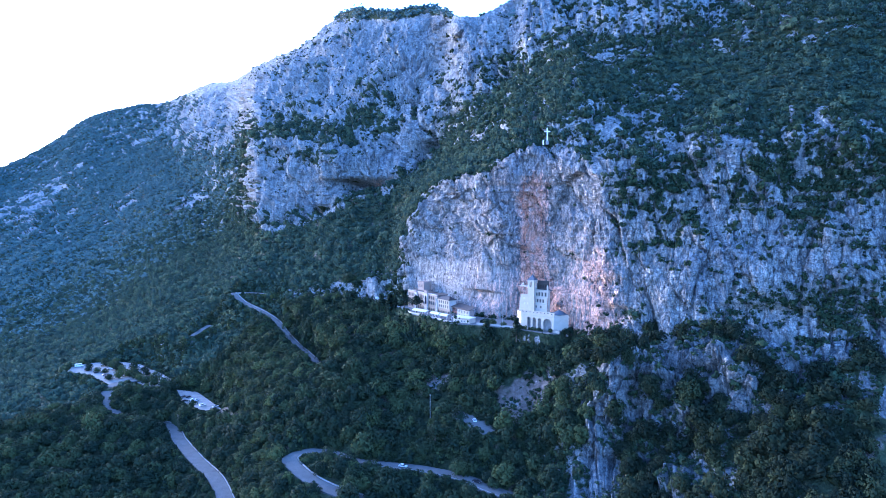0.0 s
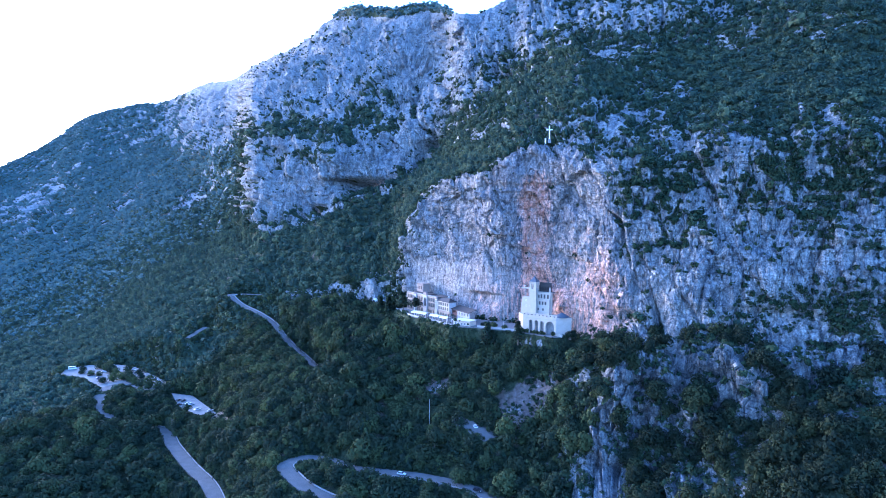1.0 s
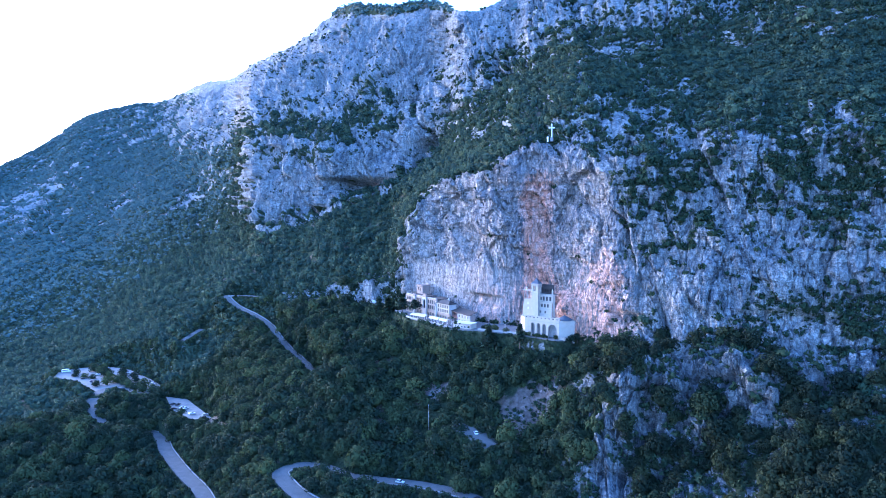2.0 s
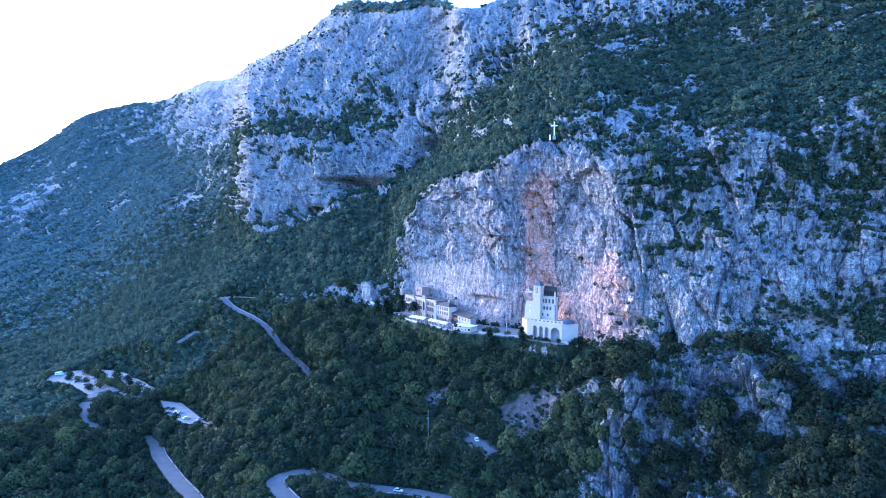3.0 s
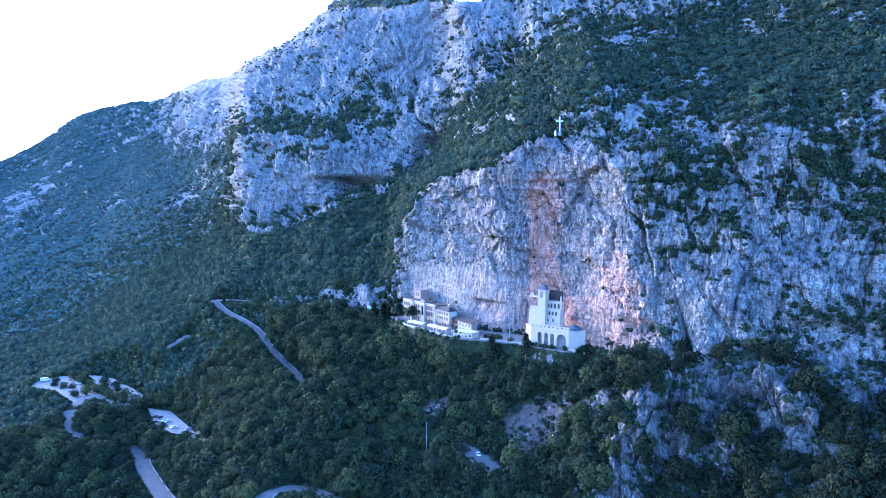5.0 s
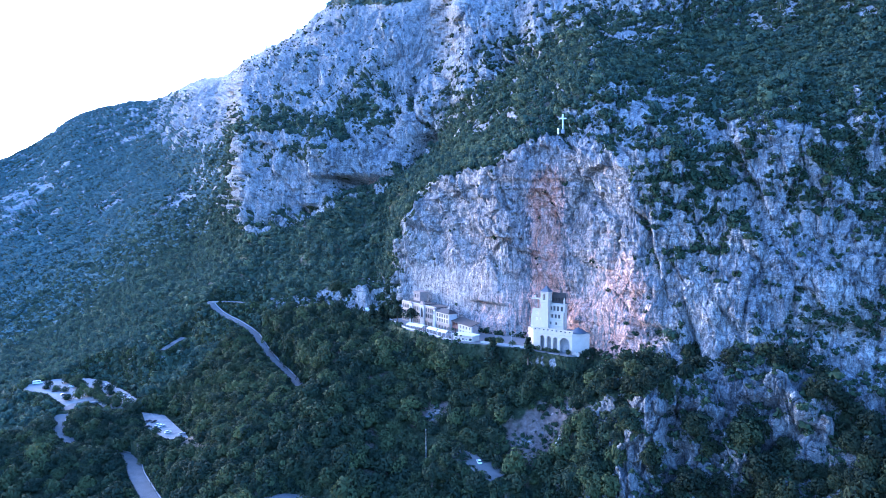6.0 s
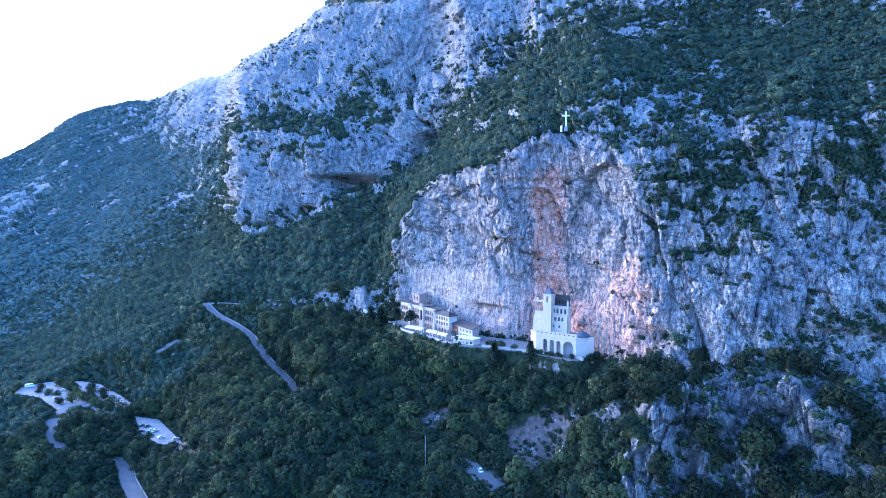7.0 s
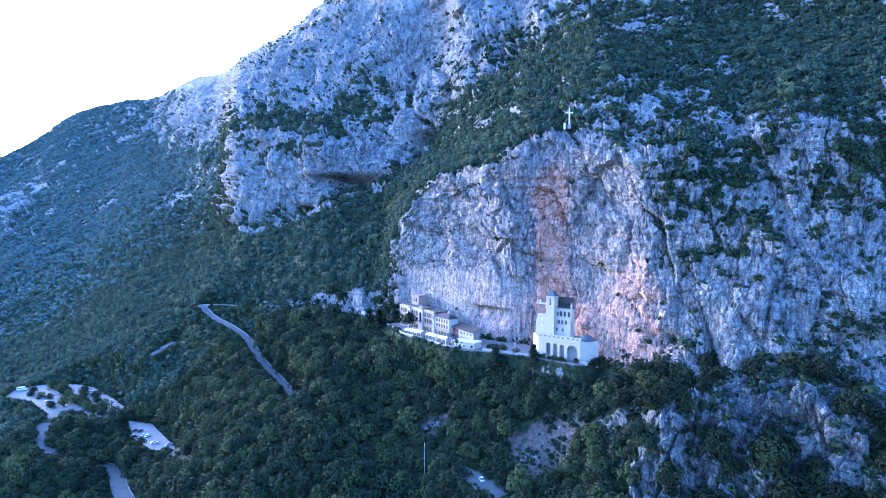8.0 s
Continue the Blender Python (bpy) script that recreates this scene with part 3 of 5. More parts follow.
# iron-stained bands on the face: place along x, half width, where the stain starts and where it is full
for x, wide, top, full, strong in ((56, 9, 185, 160, 1.15), (86, 12, 150, 112, 0.62), (30, 17, 130, 92, 0.42), (68, 8, 120, 95, 0.4), (140, 14, 112, 96, 0.4)):
    rust += strong * np.exp(-((P[:, 0] - x) / wide) ** 2) * smooth(top, full, P[:, 2]) * wall
for x, y, z, wide in ((-124, 690, 150, 9), (-62, 668, 176, 14)):
    rust += 0.8 * np.exp(-((P[:, 0] - x) / wide) ** 2 - ((P[:, 1] - y) / (1.5 * wide)) ** 2 - ((P[:, 2] - z) / 7) ** 2)
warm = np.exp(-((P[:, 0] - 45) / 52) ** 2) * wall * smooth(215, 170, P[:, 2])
earth = np.maximum(smooth(0.35, 0.6, fbm(P, 30, 3, 91)) * 0.6 * (1 - steep), smooth(0.2, 0.5, bare + 0.35 * patch))

index = np.arange(NU * NV).reshape(NU, NV)
quads = np.stack([index[:-1, :-1], index[1:, :-1], index[1:, 1:], index[:-1, 1:]], -1)
quad_row = (rows[:-1] + rows[1:]) / 2
quad_along = (ALONG[:-1] + ALONG[1:]) / 2


def sheet_part(name, select, label, category):
    faces = quads[select]
    used, back = np.unique(faces, return_inverse=True)
    me = grid_mesh(name, P[used], back.reshape(-1, 4), LAND, False)
    for key, values in (("rock", rock), ("rust", rust), ("warm", warm), ("crag_shade", crag), ("rock_haze", smooth(560, 760, reach)), ("earth", earth)):
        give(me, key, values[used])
    return tagged(new(name, me), label, category, kind="structure")


QA, QR = np.meshgrid(quad_along, quad_row, indexing="ij")
main_cliff = (QR > 5) & (QR < 6) & (QA < 11.5)
buttress = (QR > 8) & (QR < 9) & (QA > 9.6) & (QA < 14.4)
summit = (QR > 10) & (QR < 11) & (QA > 7.6) & (QA < 16)
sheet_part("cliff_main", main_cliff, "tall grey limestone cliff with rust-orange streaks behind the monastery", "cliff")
sheet_part("cliff_buttress", buttress, "rounded grey limestone buttress with shallow dark caves", "cliff")
sheet_part("cliff_summit", summit, "long blue-grey limestone wall under the summit ridge", "cliff")
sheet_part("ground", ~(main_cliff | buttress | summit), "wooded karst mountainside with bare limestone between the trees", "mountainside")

# ---------------------------------------------------------------- roads
def ribbon(name, line, width, label):
    p = resample(line, 3.0)
    t = np.gradient(p[:, :2], axis=0)
    t /= np.linalg.norm(t, axis=1, keepdims=True)
    side = np.stack([-t[:, 1], t[:, 0], 0 * t[:, 0]], 1)
    ring = []
    for off, down in ((-width / 2 - 0.4, 1.6), (-width / 2, 0), (-width / 6, -0.06), (width / 6, -0.06), (width / 2, 0), (width / 2 + 0.4, 1.6)):
        ring.append(p + side * off - np.array([0, 0, down]))
    v = np.stack(ring, 1).reshape(-1, 3)
    k = len(ring)
    f = [(i * k + j, i * k + j + 1, (i + 1) * k + j + 1, (i + 1) * k + j) for i in range(len(p) - 1) for j in range(k - 1)]
    return tagged(new(name, grid_mesh(name, v, f, ASPHALT, False)), label, "road", kind="structure")


for key, line in ROADS.items():
    ribbon("road", line, {"gate": 8.5, "hairpin": 8.5, "spur": 11}.get(key, 5), "pale narrow asphalt mountain road through the woods")


def slab(name, area, label):
    bm = bmesh.new()
    top = [bm.verts.new(p) for p in area]
    face = bm.faces.new(top)
    out = bmesh.ops.extrude_face_region(bm, geom=[face])
    bmesh.ops.translate(bm, vec=(0, 0, -2), verts=[v for v in out["geom"] if isinstance(v, bmesh.types.BMVert)])
    bmesh.ops.recalc_face_normals(bm, faces=bm.faces)
    me = bpy.data.meshes.new(name)
    bm.to_mesh(me)
    bm.free()
    me.materials.append(GRAVEL)
    return tagged(new(name, me), label, "car park", kind="structure")


for key, area in PARKS.items():
    slab(key, area, "pale gravelled car park on a levelled terrace")

# ---------------------------------------------------------------- woods
rng = np.random.default_rng(7)


def leafage(seed, lobes, sprays, leaf=0.26, base=0.35, height=1.0):
    """A crown of lobes, each hung with flat sprays of leaves round a dark heart, one unit wide either way; soft outward normals; the foot of the trunk at the origin."""
    turn = np.random.default_rng(seed)
    vs, fs, ns, k = [], [], [], 0
    lean = turn.uniform(-0.18, 0.18, 2)
    heart = np.array([(0.62, 0, 0), (-0.62, 0, 0), (0, 0.62, 0), (0, -0.62, 0), (0, 0, 0.5), (0, 0, -0.45)])
    vs.append(heart + np.array([0, 0, base + 0.15 * height]))
    fs.append(np.array([(0, 2, 4), (2, 1, 4), (1, 3, 4), (3, 0, 4), (2, 0, 5), (1, 2, 5), (3, 1, 5), (0, 3, 5)]))
    ns.append(heart / np.linalg.norm(heart, axis=1, keepdims=True))
    k = 6
    for i in range(lobes):
        z = 1 - 1.35 * (i + 0.5) / lobes
        a = i * 2.39996 + turn.uniform(-0.5, 0.5)
        r = math.sqrt(max(0, 1 - z * z)) * turn.uniform(0.5, 0.8)
        up = base + (z + 0.45) * 0.55 * height * turn.uniform(0.8, 1.15)
        mid = np.array([r * math.cos(a) + lean[0] * up, r * math.sin(a) + lean[1] * up, up])
        size = turn.uniform(0.34, 0.52)
        for j in range(sprays):
            out = turn.normal(size=3) + np.array([0, 0, 0.55])
            out /= np.linalg.norm(out)
            c = mid + out * size * turn.uniform(0.75, 1.1)
            side = np.cross(out, turn.normal(size=3))
            side /= np.linalg.norm(side)
            other = np.cross(out, side) + out * turn.uniform(-0.5, 0.5)
            w = leaf * turn.uniform(0.7, 1.4)
            vs.append(np.array([c - side * w * 0.6 - other * w * 0.4, c + side * w * 0.6 - other * w * 0.4, c + other * w * 0.8]))
            fs.append(np.array([(k, k + 1, k + 2)]))
            soft = out * 0.8 + (c - np.array([0, 0, base])) * 0.35 + turn.normal(size=3) * 0.10
            ns.append(np.repeat(soft[None] / np.linalg.norm(soft), 3, 0))
            k += 3
    return np.concatenate(vs), np.concatenate(fs), np.concatenate(ns)


def scatter(count, weight, spacing, seed):
    """Places on the sheet, likelier where weight is high and never nearer than spacing."""
    turn = np.random.default_rng(seed)
    a, b, c = P[quads[..., 0].ravel()], P[quads[..., 1].ravel()], P[quads[..., 3].ravel()]
    plan = np.abs(np.cross(b - a, c - a)[:, 2]) + 0.4 * np.linalg.norm(np.cross(b - a, c - a), axis=1)
    w = plan * weight.ravel()
    pick = turn.choice(len(w), count, p=w / w.sum())
    s, t = turn.uniform(0, 1, (2, count, 1))
    spot = a[pick] + (b - a)[pick] * s + (c - a)[pick] * t
    taken, keep = {}, []
    for i, q in enumerate(spot):
        gap = spacing if np.isscalar(spacing) else spacing[pick[i]]
        key = tuple((q / gap).astype(int))
        if key in taken:
            continue
        taken[key] = True
        keep.append(i)
    return spot[keep], pick[keep]


def planted(name, spots, sizes, shapes, leaf, label, seed, height=1.0):
    turn = np.random.default_rng(seed)
    sizes = kept_low(spots, sizes)
    spots, sizes = spots[sizes > 0.55], sizes[sizes > 0.55]
    vs, fs, ts, ns, k = [], [], [], [], 0
    which = turn.integers(0, len(shapes), len(spots))
    for q, s, w in zip(spots, sizes, which):
        v, f, o = shapes[w]
        a = turn.uniform(0, 6.28)
        ca, sa = math.cos(a), math.sin(a)
        tall = s * height * turn.uniform(0.85, 1.3)
        spin = np.array([(ca, sa, 0), (-sa, ca, 0), (0, 0, 1)])
        vs.append(v @ spin * np.array([s, s, tall]) + q)
        ns.append(o @ spin)
        fs.append(f + k)
        ts.append(np.full(len(v), turn.uniform()))
        k += len(v)
    me = grid_mesh(name, np.concatenate(vs), np.concatenate(fs), leaf, True)
    give(me, "tint", np.concatenate(ts))
    me.normals_split_custom_set_from_vertices(np.concatenate(ns))
    return tagged(new(name, me), label, "trees", kind="stuff")


def verges():
    """Points along the roads and car parks that lie open to the valley, with a half width."""
    out = []
    for key, first, last, half in (("upper", 0.45, 0.94, 1.2), ("loop", 0.0, 1.0, 3), ("gate", 0.14, 0.33, 2), ("gate", 0.56, 1.0, 4.5), ("hairpin", 0.05, 0.36, 1.5), ("hairpin", 0.53, 0.74, 4), ("spur", 0.0, 1.0, 4)):
        line = ROUTE[key]
        out += [(*p, half) for p in line[int(first * len(line)):int(last * len(line)):2]]
    for area in PARKS.values():
        p = np.array(area)
        mid = p.mean(0)
        for k in (0.35, 0.75, 0.95):
            out += [(*q, 1.5) for q in resample(np.vstack([mid + (p - mid) * k, mid + (p[:1] - mid) * k]), 7)]
    return np.array(out)


VERGES = verges()


def kept_low(spots, sizes):
    """Growth on the valley side of an open verge stays low enough to leave the road in sight of the valley."""
    most = np.full(len(spots), 99.0)
    for x, y, z, half in VERGES:
        far = math.hypot(x, y - 40)
        u = np.array([-x / far, (40 - y) / far])
        rel = spots[:, :2] - np.array([x, y])
        ahead, aside = rel @ u, np.abs(rel @ np.array([-u[1], u[0]]))
        hit = (ahead > -0.5 * half) & (ahead < 40) & (aside < half + 0.5 * sizes) & (np.abs(spots[:, 2] - z) < 25)
        room = (z + (150 - z) / far * np.maximum(ahead - 1, 0) - spots[:, 2]) / 1.75
        most = np.where(hit, np.minimum(most, room), most)
    return np.minimum(sizes, most)


def pruned(spots, sizes):
    """Growth below the terrace is kept under the foot of its walls."""
    d, _ = near_area(spots[:, :2], TERRACE)
    foot = np.where(spots[:, 0] > 38, 77.0, np.where(spots[:, 0] > -4, 77.5, 80.0)) + 2.2 * fbm(spots, 9, 2, 141)
    most = np.clip((foot + 0.22 * d - spots[:, 2]) / 1.6, 0.7, 9)
    return np.where((d < 22) & (spots[:, 1] < 480) & (spots[:, 2] < 88), np.minimum(sizes, most), sizes)


def quad_mean(x):
    return x[quads].mean(-1)


q_rock, q_reach, q_steep = quad_mean(rock), quad_mean(reach), quad_mean(steep)
q_mid = P[quads].mean(2)
clear = np.ones(q_rock.shape)
flatq = q_mid.reshape(-1, 3)
# stretches of road that lie open to the valley
OPEN = ((-186, 580, 9), (-176, 568, 10), (-163, 556, 10), (-150, 544, 10), (-138, 530, 10), (-128, 517, 9), (-119, 503, 8), (-111, 490, 7), (-210, 558, 7),
        (-250, 478, 11), (-246, 468, 9), (-184, 436, 12), (-172, 418, 13), (-158, 400, 13), (-147, 385, 12), (-135, 370, 12), (-76, 338, 11), (-66, 338, 11), (-78, 328, 9),
        (-56, 333, 7), (-12, 318, 8), (0, 312, 9), (12, 305, 10), (22, 297, 8), (14, 336, 10), (20, 328, 10), (10, 330, 7), (26, 322, 8))
for key, line in ROUTE.items():
    d, z = near_line(flatq[:, :2], line)
    hid = (key == "gate") & (flatq[:, 0] > -240) & (flatq[:, 0] < -192)
    clear *= ((d > np.where(hid, 2.6, 4.6)) | (np.abs(flatq[:, 2] - z) > 18)).reshape(clear.shape)
shrubby = clear.copy()
for x, y, r in OPEN:
    r *= 0.45
    d = np.minimum(np.hypot(flatq[:, 0] - x, flatq[:, 1] - y), np.hypot(flatq[:, 0] - x * 0.98, flatq[:, 1] - y + r * 0.8))
    clear *= ((d > r) | (flatq[:, 2] > 100)).reshape(clear.shape)
for area in PARKS.values():
    d, _ = near_area(flatq[:, :2], area)
    clear *= (d > 2).reshape(clear.shape)
    shrubby *= (d > 0.5).reshape(clear.shape)
d, _ = near_area(flatq[:, :2], TERRACE)
clear *= ((d > 1) | (flatq[:, 2] > 88)).reshape(clear.shape)
shrubby *= ((d > 0.3) | (flatq[:, 2] > 88)).reshape(clear.shape)
seen = (QA > 1.7) & (QA < 19.6) & (QR > 1.7) & (QR < 11.2)
wood = smooth(0.5, 0.3, q_rock) * clear * seen
wood *= 1 - 0.9 * ((QR > 5) & (QR < 6) & (QA < 11.4))
wood *= 1 - smooth(0.25, 0.5, quad_mean(bare))
near = wood * (q_reach < 520) * ((q_mid[..., 1] > 262) | (q_mid[..., 0] > 70) & (q_mid[..., 1] > 215))
# the hazed far leaves take over with distance and high on the ridge
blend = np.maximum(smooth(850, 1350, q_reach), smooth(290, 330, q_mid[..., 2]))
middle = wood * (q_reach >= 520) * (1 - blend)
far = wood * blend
NEAR_SHAPES = [leafage(100 + i, 8, 44, 0.15) for i in range(7)]
MID_SHAPES = [leafage(200 + i, 5, 10, 0.33) for i in range(6)]
BUSH_SHAPES = [leafage(250 + i, 4, 5, 0.5) for i in range(6)]
FAR_SHAPES = [leafage(300 + i, 3, 4, 0.55) for i in range(5)]
low = near * (q_mid[..., 2] < 95)
high = near * (q_mid[..., 2] >= 95)
spots, pick = scatter(16000, low, 5.6, 1)
sizes = rng.gamma(14, 0.27, len(spots))
# lower growth close under the terrace and the church
sizes = kept_low(spots, pruned(spots, sizes))
spots, sizes = spots[sizes > 0.7], sizes[sizes > 0.7]
front = np.nonzero((spots[:, 1] > np.where(spots[:, 0] > 60, 255, 292)) & (spots[:, 0] > -125) & (spots[:, 0] < 150))[0]
front = front[np.argsort(spots[front, 1])][:290]
NEAREST = [(spots[i] - np.array([0, 0, 0.5]), sizes[i]) for i in front]
spots, sizes = np.delete(spots, front, 0), np.delete(sizes, front)
# trees on the east side get the leaves with painted shade
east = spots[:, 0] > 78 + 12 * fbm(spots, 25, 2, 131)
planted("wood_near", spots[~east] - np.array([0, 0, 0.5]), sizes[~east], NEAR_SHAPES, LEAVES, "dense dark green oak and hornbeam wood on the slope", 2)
planted("wood_evergreen", spots[east] - np.array([0, 0, 0.5]), sizes[east], NEAR_SHAPES, SHADED_LEAVES, "oak wood below the eastern cliff, its shade painted into very dark leaves", 12)
spots, pick = scatter(15000, high, 3.3, 9)
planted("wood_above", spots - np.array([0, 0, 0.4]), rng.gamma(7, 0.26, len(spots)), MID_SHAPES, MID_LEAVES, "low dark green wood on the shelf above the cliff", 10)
spots, pick = scatter(34000, middle, 4.3, 3)
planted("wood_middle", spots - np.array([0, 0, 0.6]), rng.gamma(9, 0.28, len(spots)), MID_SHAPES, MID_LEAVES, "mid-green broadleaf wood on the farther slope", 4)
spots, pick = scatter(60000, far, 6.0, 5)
planted("wood_far", spots - np.array([0, 0, 0.8]), rng.gamma(12, 0.33, len(spots)), FAR_SHAPES, FAR_LEAVES, "scrub wood on the distant mountainside, haze painted into its pale blue-green leaves", 6, 0.65)
face = (QR > 5) & (QR < 6) & (QA < 11.4)
bush = (smooth(0.95, 0.6, q_rock) * np.where(face, np.where(QA > 7.3, 0.22, 0.8), smooth(0.25, 0.45, q_rock)) * (1 + 0.9 * quad_mean(crag)) * clear + 2.0 * (shrubby - clear).clip(0, 1)) * seen * (q_reach < 1500)
off_church = (np.hypot(q_mid[..., 0] - 61, q_mid[..., 1] - 380) > 17) | (q_mid[..., 2] > 112)
spots, pick = scatter(26000, bush * off_church * (0.35 + 2.15 * (q_reach < 620)), 2.2, 7)
planted("scrub", spots - np.array([0, 0, 0.3]), rng.gamma(8, 0.15, len(spots)), BUSH_SHAPES, SCRUB, "low green scrub growing on limestone ledges", 8)
ledges = face & (QA < 7.4) & (q_mid[..., 2] > np.interp(QA, (4.5, 5.3, 6.0, 6.7), (143, 140, 124, 118)))
hang = ledges * smooth(0.62, 0.35, q_rock) + 1.0 * np.exp(-((q_mid[..., 0] - 152) / 8) ** 2 - ((q_mid[..., 2] - 108) / 3) ** 2) * face + 1.5 * np.exp(-((q_mid[..., 0] - 185) / 14) ** 2 - ((q_mid[..., 2] - 108) / 6) ** 2) * face
spots, pick = scatter(4200, hang * seen * off_church, 2.6, 27)
planted("hanging_scrub", spots - np.array([0, 0, 0.6]), rng.gamma(6, 0.25, len(spots)), MID_SHAPES, SCRUB, "dark evergreen bushes in clumps on ledges of the cliff", 28)
under = (shrubby - clear).clip(0, 1) * seen * (q_reach < 700)
d, _ = near_area(flatq[:, :2], TERRACE)
under = under + 1.2 * (smooth(20, 10, d) * (d > 1.5) * (flatq[:, 2] < 88)).reshape(under.shape) * (QR < 4.9)
d, _ = near_line(flatq[:, :2], VERGES[::5])
under = under + 0.9 * ((d < 20) & (d > 5) & (flatq[:, 2] < 95)).reshape(under.shape) * clear * seen
spots, pick = scatter(15000, under, 2.2, 17)
planted("undergrowth", spots - np.array([0, 0, 0.4]), pruned(spots, rng.gamma(12, 0.15, len(spots))), MID_SHAPES, LEAVES, "green thicket of young trees along the road edges", 18)

# ---------------------------------------------------------------- building helpers
PLASTER = plain("white_plaster", (0.46, 0.405, 0.335), 0.85, spread=0.12, scale=0.5, bump=0.2)
CREAM = plain("cream_plaster", (0.33, 0.262, 0.205), 0.85, spread=0.1, scale=0.5)
STONE = plain("dressed_stone", (0.40, 0.38, 0.36), 0.9, spread=0.2, scale=0.8, bump=0.4)
BROWN_STONE = plain("brown_stone", (0.25, 0.20, 0.175), 0.9, spread=0.25, scale=0.8, bump=0.4)
RUBBLE = plain("rubble_stone", (0.27, 0.262, 0.255), 0.95, spread=0.35, scale=0.6, bump=0.6)
PAVING = plain("pale_paving", (0.155, 0.15, 0.145), 0.85, spread=0.12, scale=0.5)
DARK_ROOF = plain("dark_roof_sheet", (0.03, 0.026, 0.026), 0.6, spread=0.2, scale=0.8)
BROWN_ROOF = plain("brown_roof_slates", (0.065, 0.05, 0.043), 0.8, spread=0.25, scale=1.2, bump=0.4)
SLATE = plain("blue_grey_slate", (0.06, 0.075, 0.10), 0.6, spread=0.2, scale=1.0)
TIMBER = plain("red_brown_timber", (0.16, 0.075, 0.06), 0.7, spread=0.25, scale=1.5)
CANVAS = plain("white_canvas", (0.62, 0.61, 0.59), 0.8, spread=0.04)
PANE = plain("window_glass", (0.012, 0.014, 0.018), 0.4, spread=0.1)
IRON = plain("dark_iron", (0.05, 0.05, 0.055), 0.5, metal=0.6)
WHITE_PAINT = plain("white_paint", (0.80, 0.80, 0.80), 0.5, spread=0.05)
TYRE = plain("tyre_rubber", (0.02, 0.02, 0.02), 0.9)
CHROME = plain("alloy", (0.5, 0.5, 0.52), 0.35, metal=0.9)
WINDOW_WOOD = plain("weathered_window_wood", (0.2, 0.18, 0.165), 0.7)
LAMP_GLASS = plain("lamp_glass", (0.6, 0.6, 0.62), 0.2)


def part(name, bm, mat, parent, label=""):
    bmesh.ops.recalc_face_normals(bm, faces=bm.faces)
    me = bpy.data.meshes.new(name)
    bm.to_mesh(me)
    bm.free()
    me.materials.append(mat)
    ob = new(name, me)
    ob.parent = parent
    return tagged(ob, label)


def thing(name, m, label, category, group="", kind=""):
    ob = tagged(new(name), label, category, group, kind)
    ob.matrix_world = m
    return ob


STANDING = set()


def placed(first, m):
    """The thing itself at its first place, and copies of it at the others."""
    if first.name not in STANDING:
        STANDING.add(first.name)
        first.matrix_basis = m
        return first
    return copy_thing(first, m)


def box(bm, x0, y0, z0, x1, y1, z1, bevel=0.0):
    v = [bm.verts.new(p) for p in ((x0, y0, z0), (x1, y0, z0), (x1, y1, z0), (x0, y1, z0), (x0, y0, z1), (x1, y0, z1), (x1, y1, z1), (x0, y1, z1))]
    f = [bm.faces.new([v[i] for i in q]) for q in ((3, 2, 1, 0), (4, 5, 6, 7), (0, 1, 5, 4), (1, 2, 6, 5), (2, 3, 7, 6), (3, 0, 4, 7))]
    if bevel:
        edges = list({e for face in f for e in face.edges})
        bmesh.ops.bevel(bm, geom=edges, offset=bevel, segments=1, affect="EDGES")
    return bm


def boxed(*args):
    return box(bmesh.new(), *args)


def prism(bm, outline, z0, z1):
    low, top = [bm.verts.new((x, y, z0)) for x, y in outline], [bm.verts.new((x, y, z1)) for x, y in outline]
    bm.faces.new(low[::-1])
    bm.faces.new(top)
    for i in range(len(low)):
        j = (i + 1) % len(low)
        bm.faces.new((low[i], low[j], top[j], top[i]))
    return bm


def upright(bm, outline, y0, y1):
    """An outline of (x, z), given depth from y0 to y1."""
    a, b = [bm.verts.new((x, y0, z)) for x, z in outline], [bm.verts.new((x, y1, z)) for x, z in outline]
    bm.faces.new(a)
    bm.faces.new(b[::-1])
    for i in range(len(a)):
        j = (i + 1) % len(a)
        bm.faces.new((a[j], a[i], b[i], b[j]))
    return bm


def lathe(bm, profile, sides=12, x=0.0, y=0.0):
    rings = [[bm.verts.new((x + r * math.cos(2 * math.pi * k / sides), y + r * math.sin(2 * math.pi * k / sides), z)) for k in range(sides)] for r, z in profile]
    for a, b in zip(rings, rings[1:]):
        for k in range(sides):
            bm.faces.new((a[k], a[(k + 1) % sides], b[(k + 1) % sides], b[k]))
    bm.faces.new(rings[0][::-1])
    bm.faces.new(rings[-1])
    return bm


